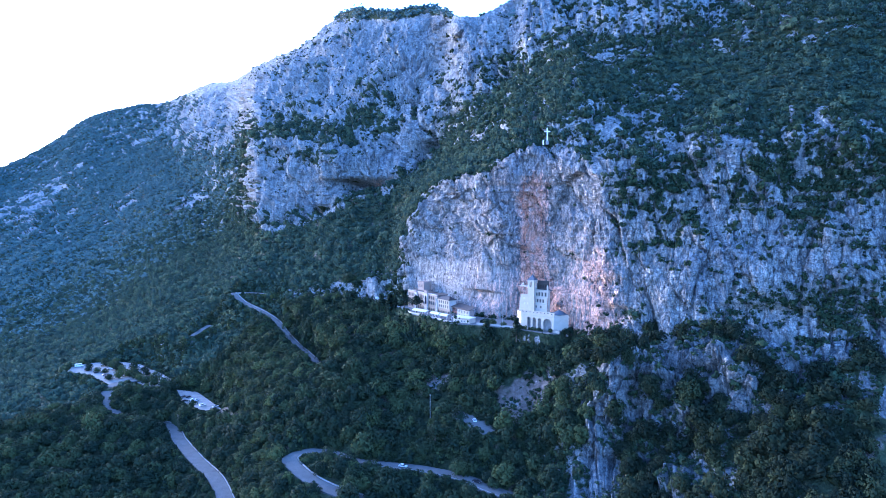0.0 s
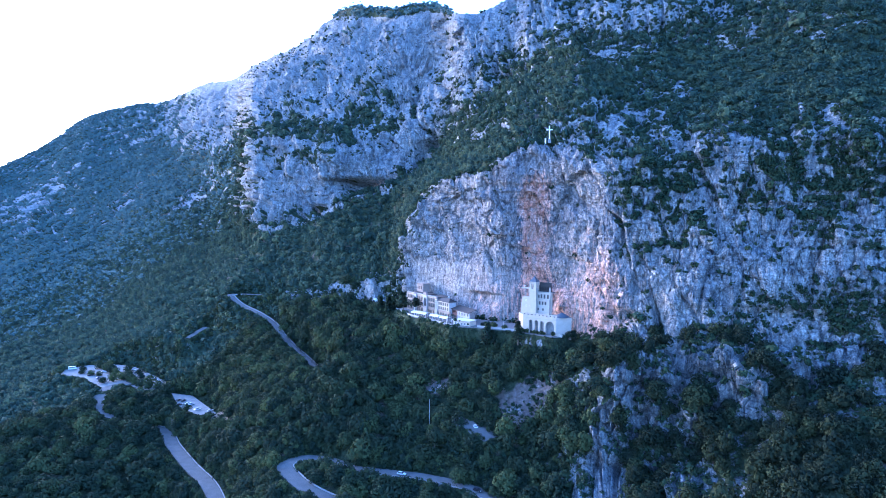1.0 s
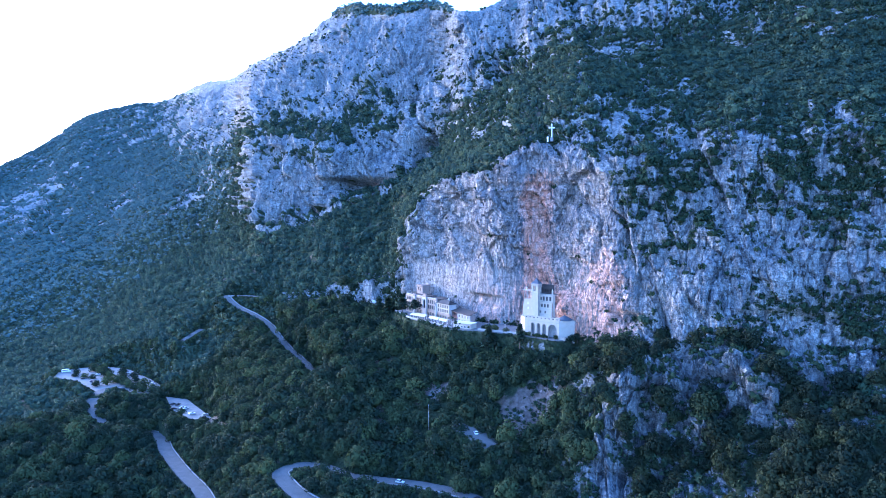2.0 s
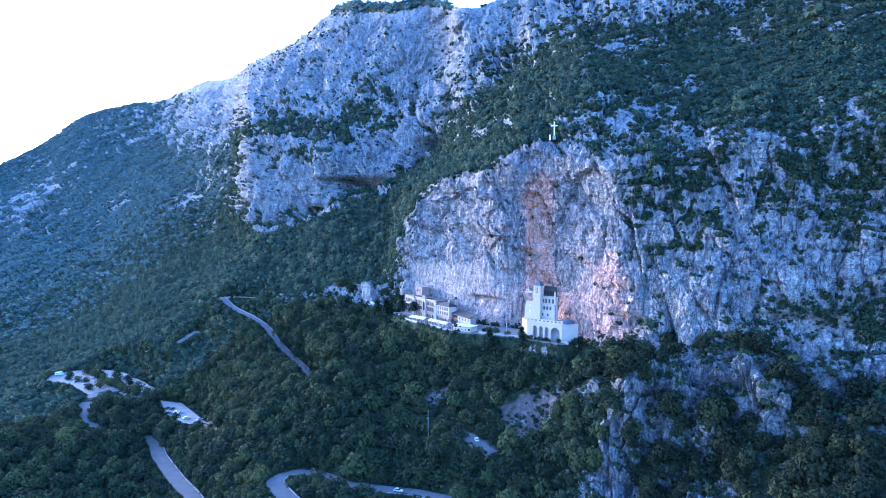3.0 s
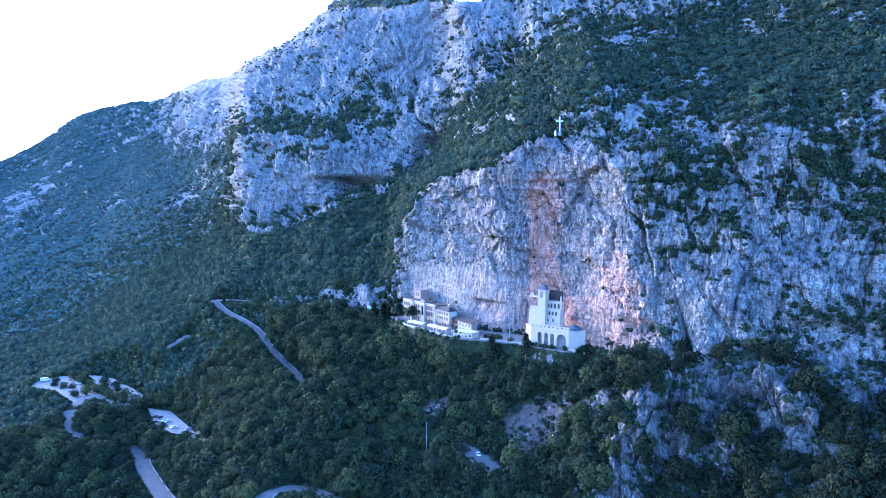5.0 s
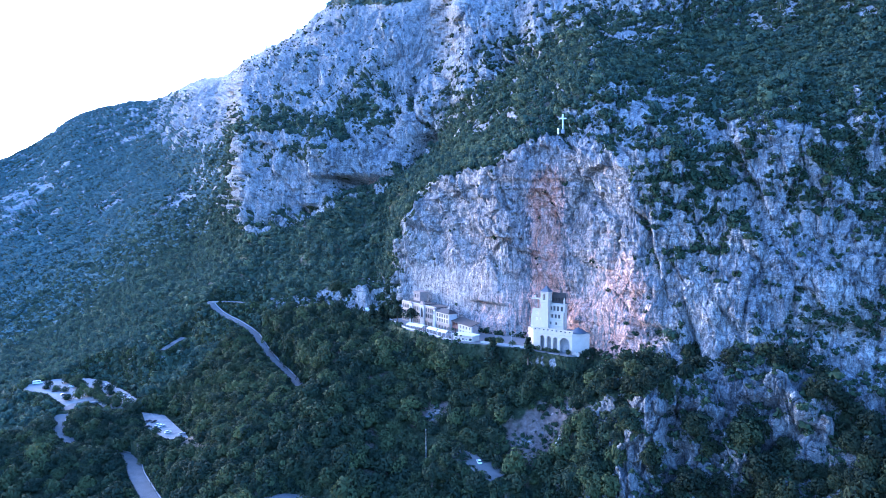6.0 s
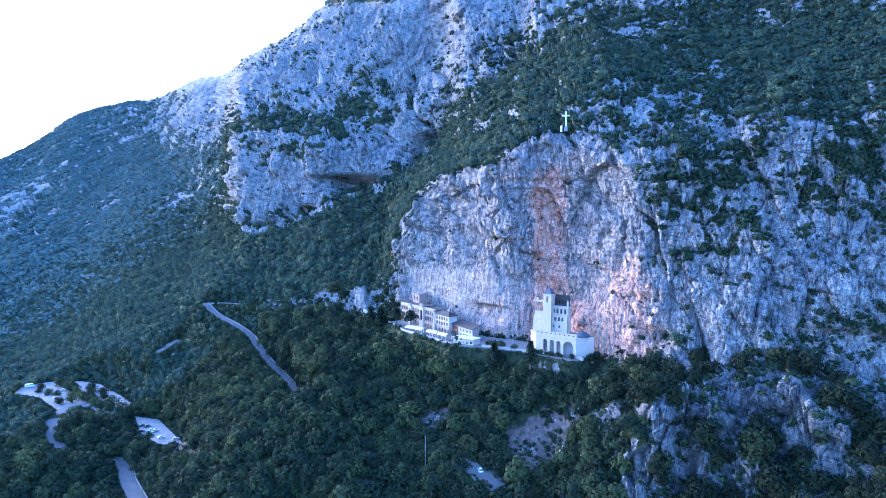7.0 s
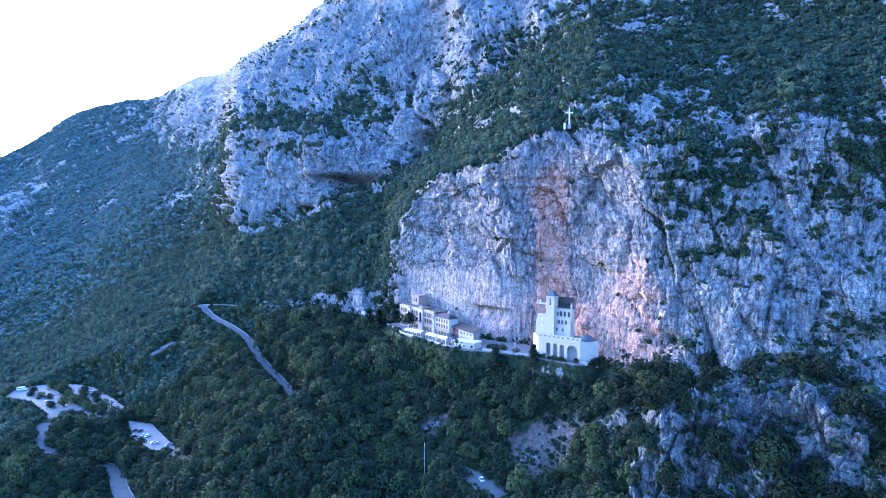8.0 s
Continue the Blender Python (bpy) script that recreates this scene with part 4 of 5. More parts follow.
def holed(x0, x1, z0, z1, y0, y1, holes):
    """A wall with rectangular openings (x0, x1, z0, z1) right through it."""
    bm = bmesh.new()
    xs = sorted({x0, x1, *[h[0] for h in holes], *[h[1] for h in holes]})
    zs = sorted({z0, z1, *[h[2] for h in holes], *[h[3] for h in holes]})
    solid = {}
    for i in range(len(xs) - 1):
        for j in range(len(zs) - 1):
            mx, mz = (xs[i] + xs[i + 1]) / 2, (zs[j] + zs[j + 1]) / 2
            solid[i, j] = not any(h[0] < mx < h[1] and h[2] < mz < h[3] for h in holes)
    grid = {}

    def vert(i, j, k):
        if (i, j, k) not in grid:
            grid[i, j, k] = bm.verts.new((xs[i], (y0, y1)[k], zs[j]))
        return grid[i, j, k]
    for (i, j), full in solid.items():
        if not full:
            continue
        for k in (0, 1):
            bm.faces.new([vert(i, j, k), vert(i + 1, j, k), vert(i + 1, j + 1, k), vert(i, j + 1, k)])
        for (di, dj), (a, b) in (((-1, 0), ((i, j), (i, j + 1))), ((1, 0), ((i + 1, j), (i + 1, j + 1))), ((0, -1), ((i, j), (i + 1, j))), ((0, 1), ((i, j + 1), (i + 1, j + 1)))):
            if not solid.get((i + di, j + dj), False):
                bm.faces.new([vert(*a, 0), vert(*b, 0), vert(*b, 1), vert(*a, 1)])
    return bm


def arched(x0, x1, z0, z1, y0, y1, arches, sides=8):
    """A wall with round-headed openings (centre, half width, sill, springing)."""
    bm = bmesh.new()
    cuts = [x0]
    for c, r, sill, spring in sorted(arches):
        upright(bm, [(cuts[-1], z0), (c - r, z0), (c - r, z1), (cuts[-1], z1)], y0, y1)
        arc = [(c - r * math.cos(math.pi * k / sides), spring + r * math.sin(math.pi * k / sides)) for k in range(sides + 1)]
        for a, b in zip(arc, arc[1:]):
            upright(bm, [a, b, (b[0], z1), (a[0], z1)], y0, y1)
        if sill > z0 + 0.02:
            upright(bm, [(c - r, z0), (c + r, z0), (c + r, sill), (c - r, sill)], y0, y1)
        cuts.append(c + r)
    upright(bm, [(cuts[-1], z0), (x1, z0), (x1, z1), (cuts[-1], z1)], y0, y1)
    bmesh.ops.remove_doubles(bm, verts=bm.verts, dist=0.001)
    return bm


def window(parent, x, z, w, h, y, frame_mat, arch=False):
    """A framed window set into an opening whose outer face is at y."""
    bm = bmesh.new()
    t = 0.13
    box(bm, x - w / 2 - t, y - 0.08, z - t, x + w / 2 + t, y + 0.12, z)
    box(bm, x - w / 2 - t, y - 0.05, z + h, x + w / 2 + t, y + 0.12, z + h + t)
    box(bm, x - w / 2 - t, y - 0.05, z, x - w / 2, y + 0.12, z + h)
    box(bm, x + w / 2, y - 0.05, z, x + w / 2 + t, y + 0.12, z + h)
    box(bm, x - 0.05, y + 0.10, z, x + 0.05, y + 0.16, z + h)
    win = part("window", bm, frame_mat, parent)
    part("pane", boxed(x - w / 2, y + 0.2, z, x + w / 2, y + 0.26, z + h), PANE, win)
    return win


def windowed_wall(name, parent, x0, x1, z0, z1, y, thick, mat, spots, frame_mat, label=""):
    """A wall with its openings, and a window in each: spots are (centre, sill, width, height)."""
    wall = part(name, holed(x0, x1, z0, z1, y, y + thick, [(x - w / 2, x + w / 2, z, z + h) for x, z, w, h in spots]), mat, parent, label)
    for x, z, w, h in spots:
        window(parent, x, z, w, h, y, frame_mat)
    return wall


# ---------------------------------------------------------------- the terrace under the monastery
bm = prism(bmesh.new(), [p[:2] for p in TERRACE], 72.0, 82.5)
terrace = part("terrace", bm, PAVING, None)
tagged(terrace, "long pale paved terrace held by a stone retaining wall", "terrace", kind="structure")


def low_wall(points, z, height, thick, label, mat=None, name="parapet"):
    bm = bmesh.new()
    for (ax, ay), (bx, by) in zip(points, points[1:]):
        d = Vector((bx - ax, by - ay))
        n = Vector((-d.y, d.x)).normalized() * thick / 2
        prism(bm, [(ax - n.x, ay - n.y), (bx - n.x, by - n.y), (bx + n.x, by + n.y), (ax + n.x, ay + n.y)], z, z + height)
    ob = part(name, bm, mat or STONE, None)
    return tagged(ob, label, "wall")


low_wall([(-33, 472), (-21.5, 441.5), (-5.5, 419.5), (5, 402)], 82.5, 0.9, 0.4, "pale stone parapet along the edge of the terrace")
low_wall([(20.5, 397), (34.5, 388.8), (45, 381)], 82.5, 1.1, 0.4, "pale stone parapet beside the path to the church")

# ---------------------------------------------------------------- the cave church
church = thing("church", pose(45.9, 382.8, 82, 0, 0, -39.4), "white plastered cave church built into the cliff above an arcaded terrace", "church")
# substructure: arcade front, angled end wall, deck
ARCHES = [(5.2, 1.2, 1.9, 6.7), (8.9, 1.2, 1.2, 6.7), (12.4, 1.2, 0.2, 6.5), (17.6, 2.7, -1.6, 5.3)]
part("arcade", arched(0, 21.7, -2, 10.3, 0, 0.9, ARCHES), PLASTER, church, "white plastered wall with four round arches")
part("recess_wall", boxed(0.05, 2.2, -2, 21.6, 2.7, 9.2), RUBBLE, church, "grey stone back wall inside the arches")
bm = prism(bmesh.new(), [(21.7, 0), (27.5, 6.6), (27.0, 7.3), (21.0, 0.9)], -2, 10.3)
part("end_wall", bm, PLASTER, church, "white plastered end wall")
bm = prism(bmesh.new(), [(0.02, 0.02), (21.6, 0.1), (27.3, 6.7), (24, 12), (-4, 14), (-6.5, 9)], 9.2, 10.0)
part("deck", bm, PAVING, church, "pale paved deck in front of the church")
bm = prism(bmesh.new(), [(-6.5, 6), (0, 0.0), (0.6, 0.9), (-5.8, 8.8)], -1, 10.3)
part("side_wall", bm, PLASTER, church)
# parapet with slots
PARA = [(k * 2.4 + 1.2, 10.6, 1.1, 0.6) for k in range(9)]
part("parapet", holed(-0.2, 22.0, 10.25, 11.5, -0.15, 0.35, [(x - w / 2, x + w / 2, z, z + h) for x, z, w, h in PARA]), PLASTER, church, "white parapet pierced by slots")
part("cornice", boxed(-0.3, -0.3, 11.5, 22.1, 0.5, 11.7, 0.04), PLASTER, church)
# main front, wider to the west at its foot
FRONT = [(4.4, 15.8, 0.95, 1.7), (6.2, 15.8, 0.95, 1.7), (8.1, 15.8, 0.95, 1.7), (10.0, 15.8, 0.95, 1.7), (5.2, 12.4, 0.8, 1.2), (8.4, 12.4, 0.8, 1.2)]
windowed_wall("front_wall", church, 2.4, 12.5, 9.5, 18.7, 8.0, 0.7, PLASTER, FRONT, WINDOW_WOOD, "white plastered front with small windows")
bm = upright(bmesh.new(), [(-6.4, 9.2), (2.38, 9.2), (2.38, 20.0), (-5.2, 19.6), (-6.3, 15.5)], 8.0, 8.9)
part("wing_wall", bm, PLASTER, church, "flaring white wall grown onto the rock")
UPPER = [(5.2, 19.6, 0.9, 1.6), (7.0, 19.4, 1.0, 2.2), (9.0, 19.4, 1.0, 2.2), (11.2, 19.4, 1.0, 2.2)]
windowed_wall("upper_wall", church, 2.4, 12.9, 18.72, 22.9, 8.6, 0.6, PLASTER, UPPER, WINDOW_WOOD)
part("plinth_course", boxed(2.4, 7.85, 11.6, 12.6, 8.0, 11.85), STONE, church)
part("sill_course", boxed(2.4, 7.85, 14.6, 12.6, 8.0, 14.85), STONE, church)
part("coping", boxed(2.3, 8.3, 22.9, 13.1, 9.4, 23.15, 0.04), STONE, church)
part("arcade_course", boxed(0, -0.12, 8.9, 21.7, 0.0, 9.15), STONE, church)
part("ledge", boxed(2.4, 7.7, 18.55, 12.8, 8.7, 18.8, 0.04), PLASTER, church, "moulded white string course")
part("upper_side_wall", boxed(12.3, 9.22, 9.5, 12.9, 11, 22.88), PLASTER, church)
part("flat_roof", boxed(2.5, 9.22, 22.4, 12.28, 15, 22.8), PAVING, church)
for x, z in ((-2.7, 14.0), (-0.3, 14.2), (-2.9, 17.0)):
    window(church, x, z, 0.6, 0.8, 7.95, WHITE_PAINT)
# bell tower
tower = part("bell_tower", holed(0.4, 4.2, 10, 28.4, 6.2, 6.8, [(1.7, 3.1, 24.6, 27.6)]), PLASTER, church, "white square bell tower with tall openings")
side = holed(6.21, 10.0, 10, 28.4, 0, 0.6, [(7.4, 8.8, 24.6, 27.6)])
bmesh.ops.rotate(side, verts=side.verts, cent=(0, 0, 0), matrix=Matrix.Rotation(radians(90), 3, "Z"))
other = side.copy()
bmesh.ops.translate(side, verts=side.verts, vec=(4.8, 0, 0))
bmesh.ops.translate(other, verts=other.verts, vec=(1.0, 0, 0))
part("tower_side", side, PLASTER, tower)
part("tower_side", other, PLASTER, tower)
part("tower_back", boxed(0.42, 9.4, 10, 4.78, 10.0, 28.38), PLASTER, tower)
part("belfry_floor", boxed(1.05, 6.85, 24.2, 4.15, 9.38, 24.4), IRON, tower, "dark boarded belfry floor")
part("tower_corner", boxed(4.18, 6.2, 10, 4.8, 6.82, 28.39), PLASTER, tower)
part("tower_cornice", boxed(0.1, 5.9, 28.4, 5.1, 10.3, 28.8, 0.05), PLASTER, tower)
part("string_course", boxed(0.2, 6.0, 22.9, 5.0, 10.2, 23.2, 0.05), PLASTER, tower)
bm = bmesh.new()
peak = bm.verts.new((2.6, 8.1, 32.0))
base = [bm.verts.new(p) for p in ((0.1, 5.9, 28.8), (5.1, 5.9, 28.8), (5.1, 10.3, 28.8), (0.1, 10.3, 28.8))]
mid = [bm.verts.new((2.6 + (v.co.x - 2.6) * 0.5, 8.1 + (v.co.y - 8.1) * 0.5, 30.1)) for v in base]
for i in range(4):
    j = (i + 1) % 4
    bm.faces.new((base[i], base[j], mid[j], mid[i]))
    bm.faces.new((mid[i], mid[j], peak))
bm.faces.new(base[::-1])
part("tower_roof", bm, SLATE, tower, "blue-grey pointed slate roof")
part("bell", lathe(bmesh.new(), [(0.55, 25.6), (0.45, 26.0), (0.3, 26.6), (0.1, 26.8)], 10, 2.5, 8.1), IRON, tower, "dark bell behind the openings")
# dark gallery in the cave mouth beside the tower
# dark sheet added behind the gallery as the shade of the cave
part("gallery_back", boxed(4.85, 10.3, 22.95, 12.6, 10.5, 28.4), DARK_ROOF, church, "dark sheet standing in for the shade inside the cave mouth")
part("cave_gallery", holed(4.9, 12.1, 22.95, 26.8, 9.6, 9.9, [(5.6 + k * 1.6, 6.6 + k * 1.6, 24.0, 25.8) for k in range(4)]), DARK_ROOF, church, "dark boarded gallery in the cave mouth")
part("railing", holed(4.9, 12.6, 22.82, 24.0, 8.5, 8.56, [(5.0 + k * 0.75, 5.6 + k * 0.75, 23.0, 23.85) for k in range(10)]), IRON, church, "thin dark iron railing")
part("pinnacle", lathe(bmesh.new(), [(0.5, 22.8), (0.5, 24.6), (0.6, 24.7), (0.05, 26.2)], 8, 12.4, 8.9), PLASTER, church)
part("pinnacle", lathe(bmesh.new(), [(0.4, 22.8), (0.4, 24.2), (0.5, 24.3), (0.05, 25.6)], 8, -0.6, 8.4), PLASTER, church)
# canopy along the rock to the west
part("canopy", boxed(-6.5, 8.6, 24.2, 0.4, 10.6, 24.9, 0.05), PLASTER, church, "white ledge running along the rock")
for x in (-5.8, -3.8, -1.8):
    part("post", lathe(bmesh.new(), [(0.12, 19.6), (0.12, 24.2)], 6, x, 8.9), PLASTER, church)
bm = boxed(-4.4, 8.6, 24.9, -4.2, 8.8, 26.6)
box(bm, -4.95, 8.58, 25.8, -3.65, 8.82, 26.0)
part("small_cross", bm, WHITE_PAINT, church, "small white cross on the ledge")
# low round roof at the east end
part("round_roof", lathe(bmesh.new(), [(4.0, 10.3), (4.1, 10.6), (3.2, 11.4), (1.9, 12.1), (0.5, 12.7), (0.08, 13.2)], 16, 22.2, 5.2), SLATE, church, "low blue-grey conical roof")
part("drum", lathe(bmesh.new(), [(3.6, 9.6), (3.6, 10.35)], 16, 22.2, 5.2), PLASTER, church)
# gate at the foot
gate = part("gate", arched(22.0, 25.6, -3.5, 1.2, -0.8, 0.2, [(23.8, 1.15, -3.5, -1.0)]), PLASTER, church, "small arched white gateway")
part("gate_coping", upright(bmesh.new(), [(21.8, 1.2), (25.8, 1.2), (23.8, 2.1)], -1.0, 0.4), PLASTER, gate)
part("gate_doorway", boxed(22.6, 0.0, -3.5, 25.0, 0.1, 0.3), IRON, gate)
part("lower_path_wall", boxed(-3, -3.2, -3.0, 22, -2.8, -0.2), STONE, church, "low pale stone wall below the arcade")


# ---------------------------------------------------------------- the monks' residence along the cliff foot
TURN = -57.26
house = thing("residence", pose(-23, 469, 82.5, 0, 0, TURN), "long cream-plastered monastery residence with arcades and stone gables", "residence")


def storeys(x0, x1, step, sills, w, h):
    n = int((x1 - x0) / step)
    gap = (x1 - x0) / n
    return [(x0 + gap * (k + 0.5), z, w, h) for z in sills for k in range(n)]


# west block
windowed_wall("front_wall", house, -3.8, 18.8, 0, 12.3, 0, 0.7, CREAM, storeys(-3.4, 5.6, 2.2, (1.0, 5.0, 8.6), 1.35, 2.2) + storeys(9.8, 18.6, 2.2, (1.0, 5.0, 8.6), 1.35, 2.2), WINDOW_WOOD, "cream plaster front with rows of windows")
part("end_wall", boxed(-3.8, 0.7, 0, -3.1, 11, 12.3), CREAM, house)
part("cornice", boxed(-4.1, -0.3, 12.3, 18.8, 0.9, 12.7, 0.06), STONE, house)
part("string_course", boxed(-3.9, -0.12, 4.1, 18.8, 0.0, 4.35), STONE, house)
part("flat_roof", boxed(-3.7, 0.9, 11.9, 18.8, 11, 12.25), BROWN_ROOF, house)
# middle block over an arcade
part("arcade", arched(23.6, 50.4, 0, 4.7, -0.02, 0.8, [(25.2 + 3.05 * k, 1.05, 0, 2.2) for k in range(9)]), CREAM, house, "stone-trimmed arcade at ground level")
part("arcade_back", boxed(18.8, 3.6, 0, 50.4, 4.0, 4.7), STONE, house, "shaded wall behind the arcade")
windowed_wall("front_wall", house, 23.6, 34.9, 4.72, 12.3, 0, 0.7, CREAM, storeys(24.4, 34.4, 2.5, (5.4, 8.9), 1.5, 2.3), WINDOW_WOOD)
part("cornice", boxed(23.6, -0.3, 12.3, 35.0, 0.9, 12.65, 0.06), STONE, house)
part("flat_roof", boxed(23.6, 0.9, 11.9, 35.0, 11, 12.25), BROWN_ROOF, house)
# gabled stone bays
for x, w, top in ((7.7, 3.2, 13.0), (21.2, 4.6, 13.6), (35.3, 2.0, 12.4)):
    bay = part("gabled_bay", arched(x - w / 2, x + w / 2, 0, top - 1.2, -0.75, 0.5, [(x, w * 0.3, 5.0, 9.6)] if w > 3 else [(x, w * 0.26, 8.4, 10.2)]), STONE, house, "grey stone bay with a rounded gable")
    arc = [(x + w / 2 * math.cos(math.pi * k / 10), top - 1.2 + (w / 2) * 1.05 * math.sin(math.pi * k / 10)) for k in range(11)]
    part("gable", upright(bmesh.new(), arc, -0.75, 0.5), BROWN_STONE, bay, "brown stone rounded gable")
    part("gable_window", boxed(x - w * 0.3, -0.1, 5.0, x + w * 0.3, 0.0, 10.8), PANE, bay)
# east block with its dark hipped roof
windowed_wall("front_wall", house, 36.2, 50.4, 4.72, 10.6, -0.3, 0.7, PLASTER, storeys(37.2, 49.8, 2.5, (5.2, 8.0), 1.35, 1.8), WINDOW_WOOD, "white plaster front of the east block")
part("end_wall", boxed(49.7, 0.4, 0, 50.4, 5.4, 10.6), STONE, house)
bm = bmesh.new()
corners = [bm.verts.new(p) for p in ((35.6, -1.0, 10.6), (51.1, -1.0, 10.6), (51.1, 6.0, 10.6), (35.6, 6.0, 10.6))]
ridge = [bm.verts.new((40.0, 2.6, 12.7)), bm.verts.new((47.0, 2.6, 12.7))]
bm.faces.new(corners[::-1])
bm.faces.new((corners[0], corners[1], ridge[1], ridge[0]))
bm.faces.new((corners[1], corners[2], ridge[1]))
bm.faces.new((corners[2], corners[3], ridge[0], ridge[1]))
bm.faces.new((corners[3], corners[0], ridge[0]))
part("hipped_roof", bm, DARK_ROOF, house, "dark hipped roof")
part("chimney", boxed(43.4, 3.6, 11.8, 44.4, 4.5, 13.8, 0.05), STONE, house)
# square stone tower behind
keep = part("stone_tower", holed(-2.5, 5.5, 0, 17.6, 7.5, 8.1, [(-0.6, 0.6, 14.2, 16.4), (2.4, 3.6, 14.2, 16.4)]), BROWN_STONE, house, "square brown stone tower behind the residence")
part("tower_body", boxed(-2.48, 8.4, 0, 5.48, 13.0, 17.6), BROWN_STONE, keep)
part("tower_side", boxed(4.9, 8.12, 0, 5.5, 8.38, 17.58), BROWN_STONE, keep)
part("tower_parapet", boxed(-2.8, 7.2, 17.6, 5.8, 13.3, 18.2, 0.06), BROWN_STONE, keep)

# the timber gallery and stone house beyond
lodge = thing("stone_lodge", pose(-23, 469, 82.5, 0, 0, TURN), "stone lodge with a brown roof and a timber gallery", "house")
part("gallery_wall", holed(50.8, 56.4, 3.2, 6.6, 2.0, 2.3, [(51.4 + 1.7 * k, 52.5 + 1.7 * k, 4.4, 6.1) for k in range(3)]), TIMBER, lodge, "red-brown glazed timber gallery")
part("gallery_floor", boxed(50.6, 1.6, 2.9, 56.6, 6, 3.18), TIMBER, lodge)
for x in (51.2, 53.7, 56.2):
    part("post", boxed(x - 0.12, 1.9, 0, x + 0.12, 2.15, 2.9), TIMBER, lodge)
part("gallery_back", boxed(50.6, 6.02, 0, 56.6, 6.4, 7.0), STONE, lodge)
windowed_wall("front_wall", lodge, 56.5, 69.6, 0, 6.2, 2.0, 0.6, STONE, storeys(57.2, 69.2, 2.9, (1.2, 3.9), 0.9, 1.3), WINDOW_WOOD, "grey stone wall with small windows")
# darker stone than the front puts this side's shade into the colour
part("end_wall", boxed(69.0, 2.6, 0, 69.6, 6.2, 6.2), BROWN_STONE, lodge)
bm = bmesh.new()
corners = [bm.verts.new(p) for p in ((50.4, 1.2, 6.9), (56.4, 1.2, 6.6), (70.3, 1.0, 6.2), (70.3, 7.0, 7.9), (50.4, 8.4, 8.6))]
under = [bm.verts.new(v.co - Vector((0, 0, 0.3))) for v in corners]
bm.faces.new(corners)
bm.faces.new(under[::-1])
for i in range(5):
    bm.faces.new((corners[i], under[i], under[(i + 1) % 5], corners[(i + 1) % 5]))
part("roof", bm, BROWN_ROOF, lodge, "weathered brown pitched roof")
# white annex standing on the retaining wall
annex = thing("annex", pose(6.4, 407, 76, 0, 0, -38), "white two-storey annex on the retaining wall under a flat roof", "house")
windowed_wall("front_wall", annex, 0, 12.5, -3, 9.4, 0, 0.6, PLASTER, storeys(0.6, 12, 2.2, (6.9,), 1.2, 1.2) + storeys(5.5, 12, 2.6, (1.4,), 0.8, 1.1), WHITE_PAINT, "white plaster wall with a band of windows")
part("side_wall", boxed(0, 0.62, -3, 0.6, 6, 9.4), PLASTER, annex)
part("back_wall", boxed(0, 6.02, -3, 12.5, 6.3, 9.4), PLASTER, annex)
part("side_wall", boxed(11.9, 0.62, -3, 12.5, 6, 9.4), PLASTER, annex)
part("flat_roof", boxed(-0.5, -0.6, 9.4, 13.0, 6.4, 9.8, 0.08), CANVAS, annex, "broad white roof slab")

# canopies on the terrace
def canopy(x, y, turn, length, depth, bays, label):
    c = thing("canopy", pose(x, y, 82.5, 0, 0, turn), label, "canopy", "terrace canopies")
    bm = bmesh.new()
    arc = [(depth * k / 8, 2.7 + 0.7 * math.sin(math.pi * k / 8)) for k in range(9)]
    ring = [[bm.verts.new((u, v, w)) for v, w in arc] for u in (0, length)] 
    low = [[bm.verts.new((u, v, w - 0.12)) for v, w in arc] for u in (0, length)]
    for k in range(8):
        bm.faces.new((ring[0][k], ring[1][k], ring[1][k + 1], ring[0][k + 1]))
        bm.faces.new((low[0][k + 1], low[1][k + 1], low[1][k], low[0][k]))
        for e in (0, 1):
            bm.faces.new((ring[e][k], ring[e][k + 1], low[e][k + 1], low[e][k]))
    for k in (0, 8):
        bm.faces.new((ring[0][k], ring[1][k], low[1][k], low[0][k]))
    part("cover", bm, CANVAS, c, "taut white canvas roof")
    part("valance", boxed(0, -0.03, 2.2, length, 0.03, 2.7), CANVAS, c)
    for k in range(bays + 1):
        for v in (0.1, depth - 0.1):
            part("post", boxed(length * k / bays - 0.05, v - 0.05, 0, length * k / bays + 0.05, v + 0.05, 2.72), WHITE_PAINT, c)
    return c


canopy(-21.0, 440.5, -46, 14.0, 5.0, 4, "long white canvas canopy on slender posts")
canopy(-8.6, 427.0, -52, 9.0, 4.0, 3, "smaller white canvas canopy beside the arcade")
canopy(-2.4, 418.6, -52, 7.5, 4.0, 2, "smaller white canvas canopy beside the arcade")
# small domed kiosk by the road
kiosk = thing("kiosk", pose(-50.5, 500.5, 81.6), "small white domed kiosk beside the terrace road", "kiosk")
part("drum", arched(-2.2, 2.2, 0, 2.6, -2.2, -1.9, [(0, 1.2, 0, 1.3)]), PLASTER, kiosk)
part("body", boxed(-2.2, -1.88, 0, 2.2, 2.2, 2.6), PLASTER, kiosk)
part("dome", lathe(bmesh.new(), [(2.3, 2.6), (2.2, 3.2), (1.8, 3.9), (1.1, 4.5), (0.1, 4.8)], 14), CANVAS, kiosk, "white dome")

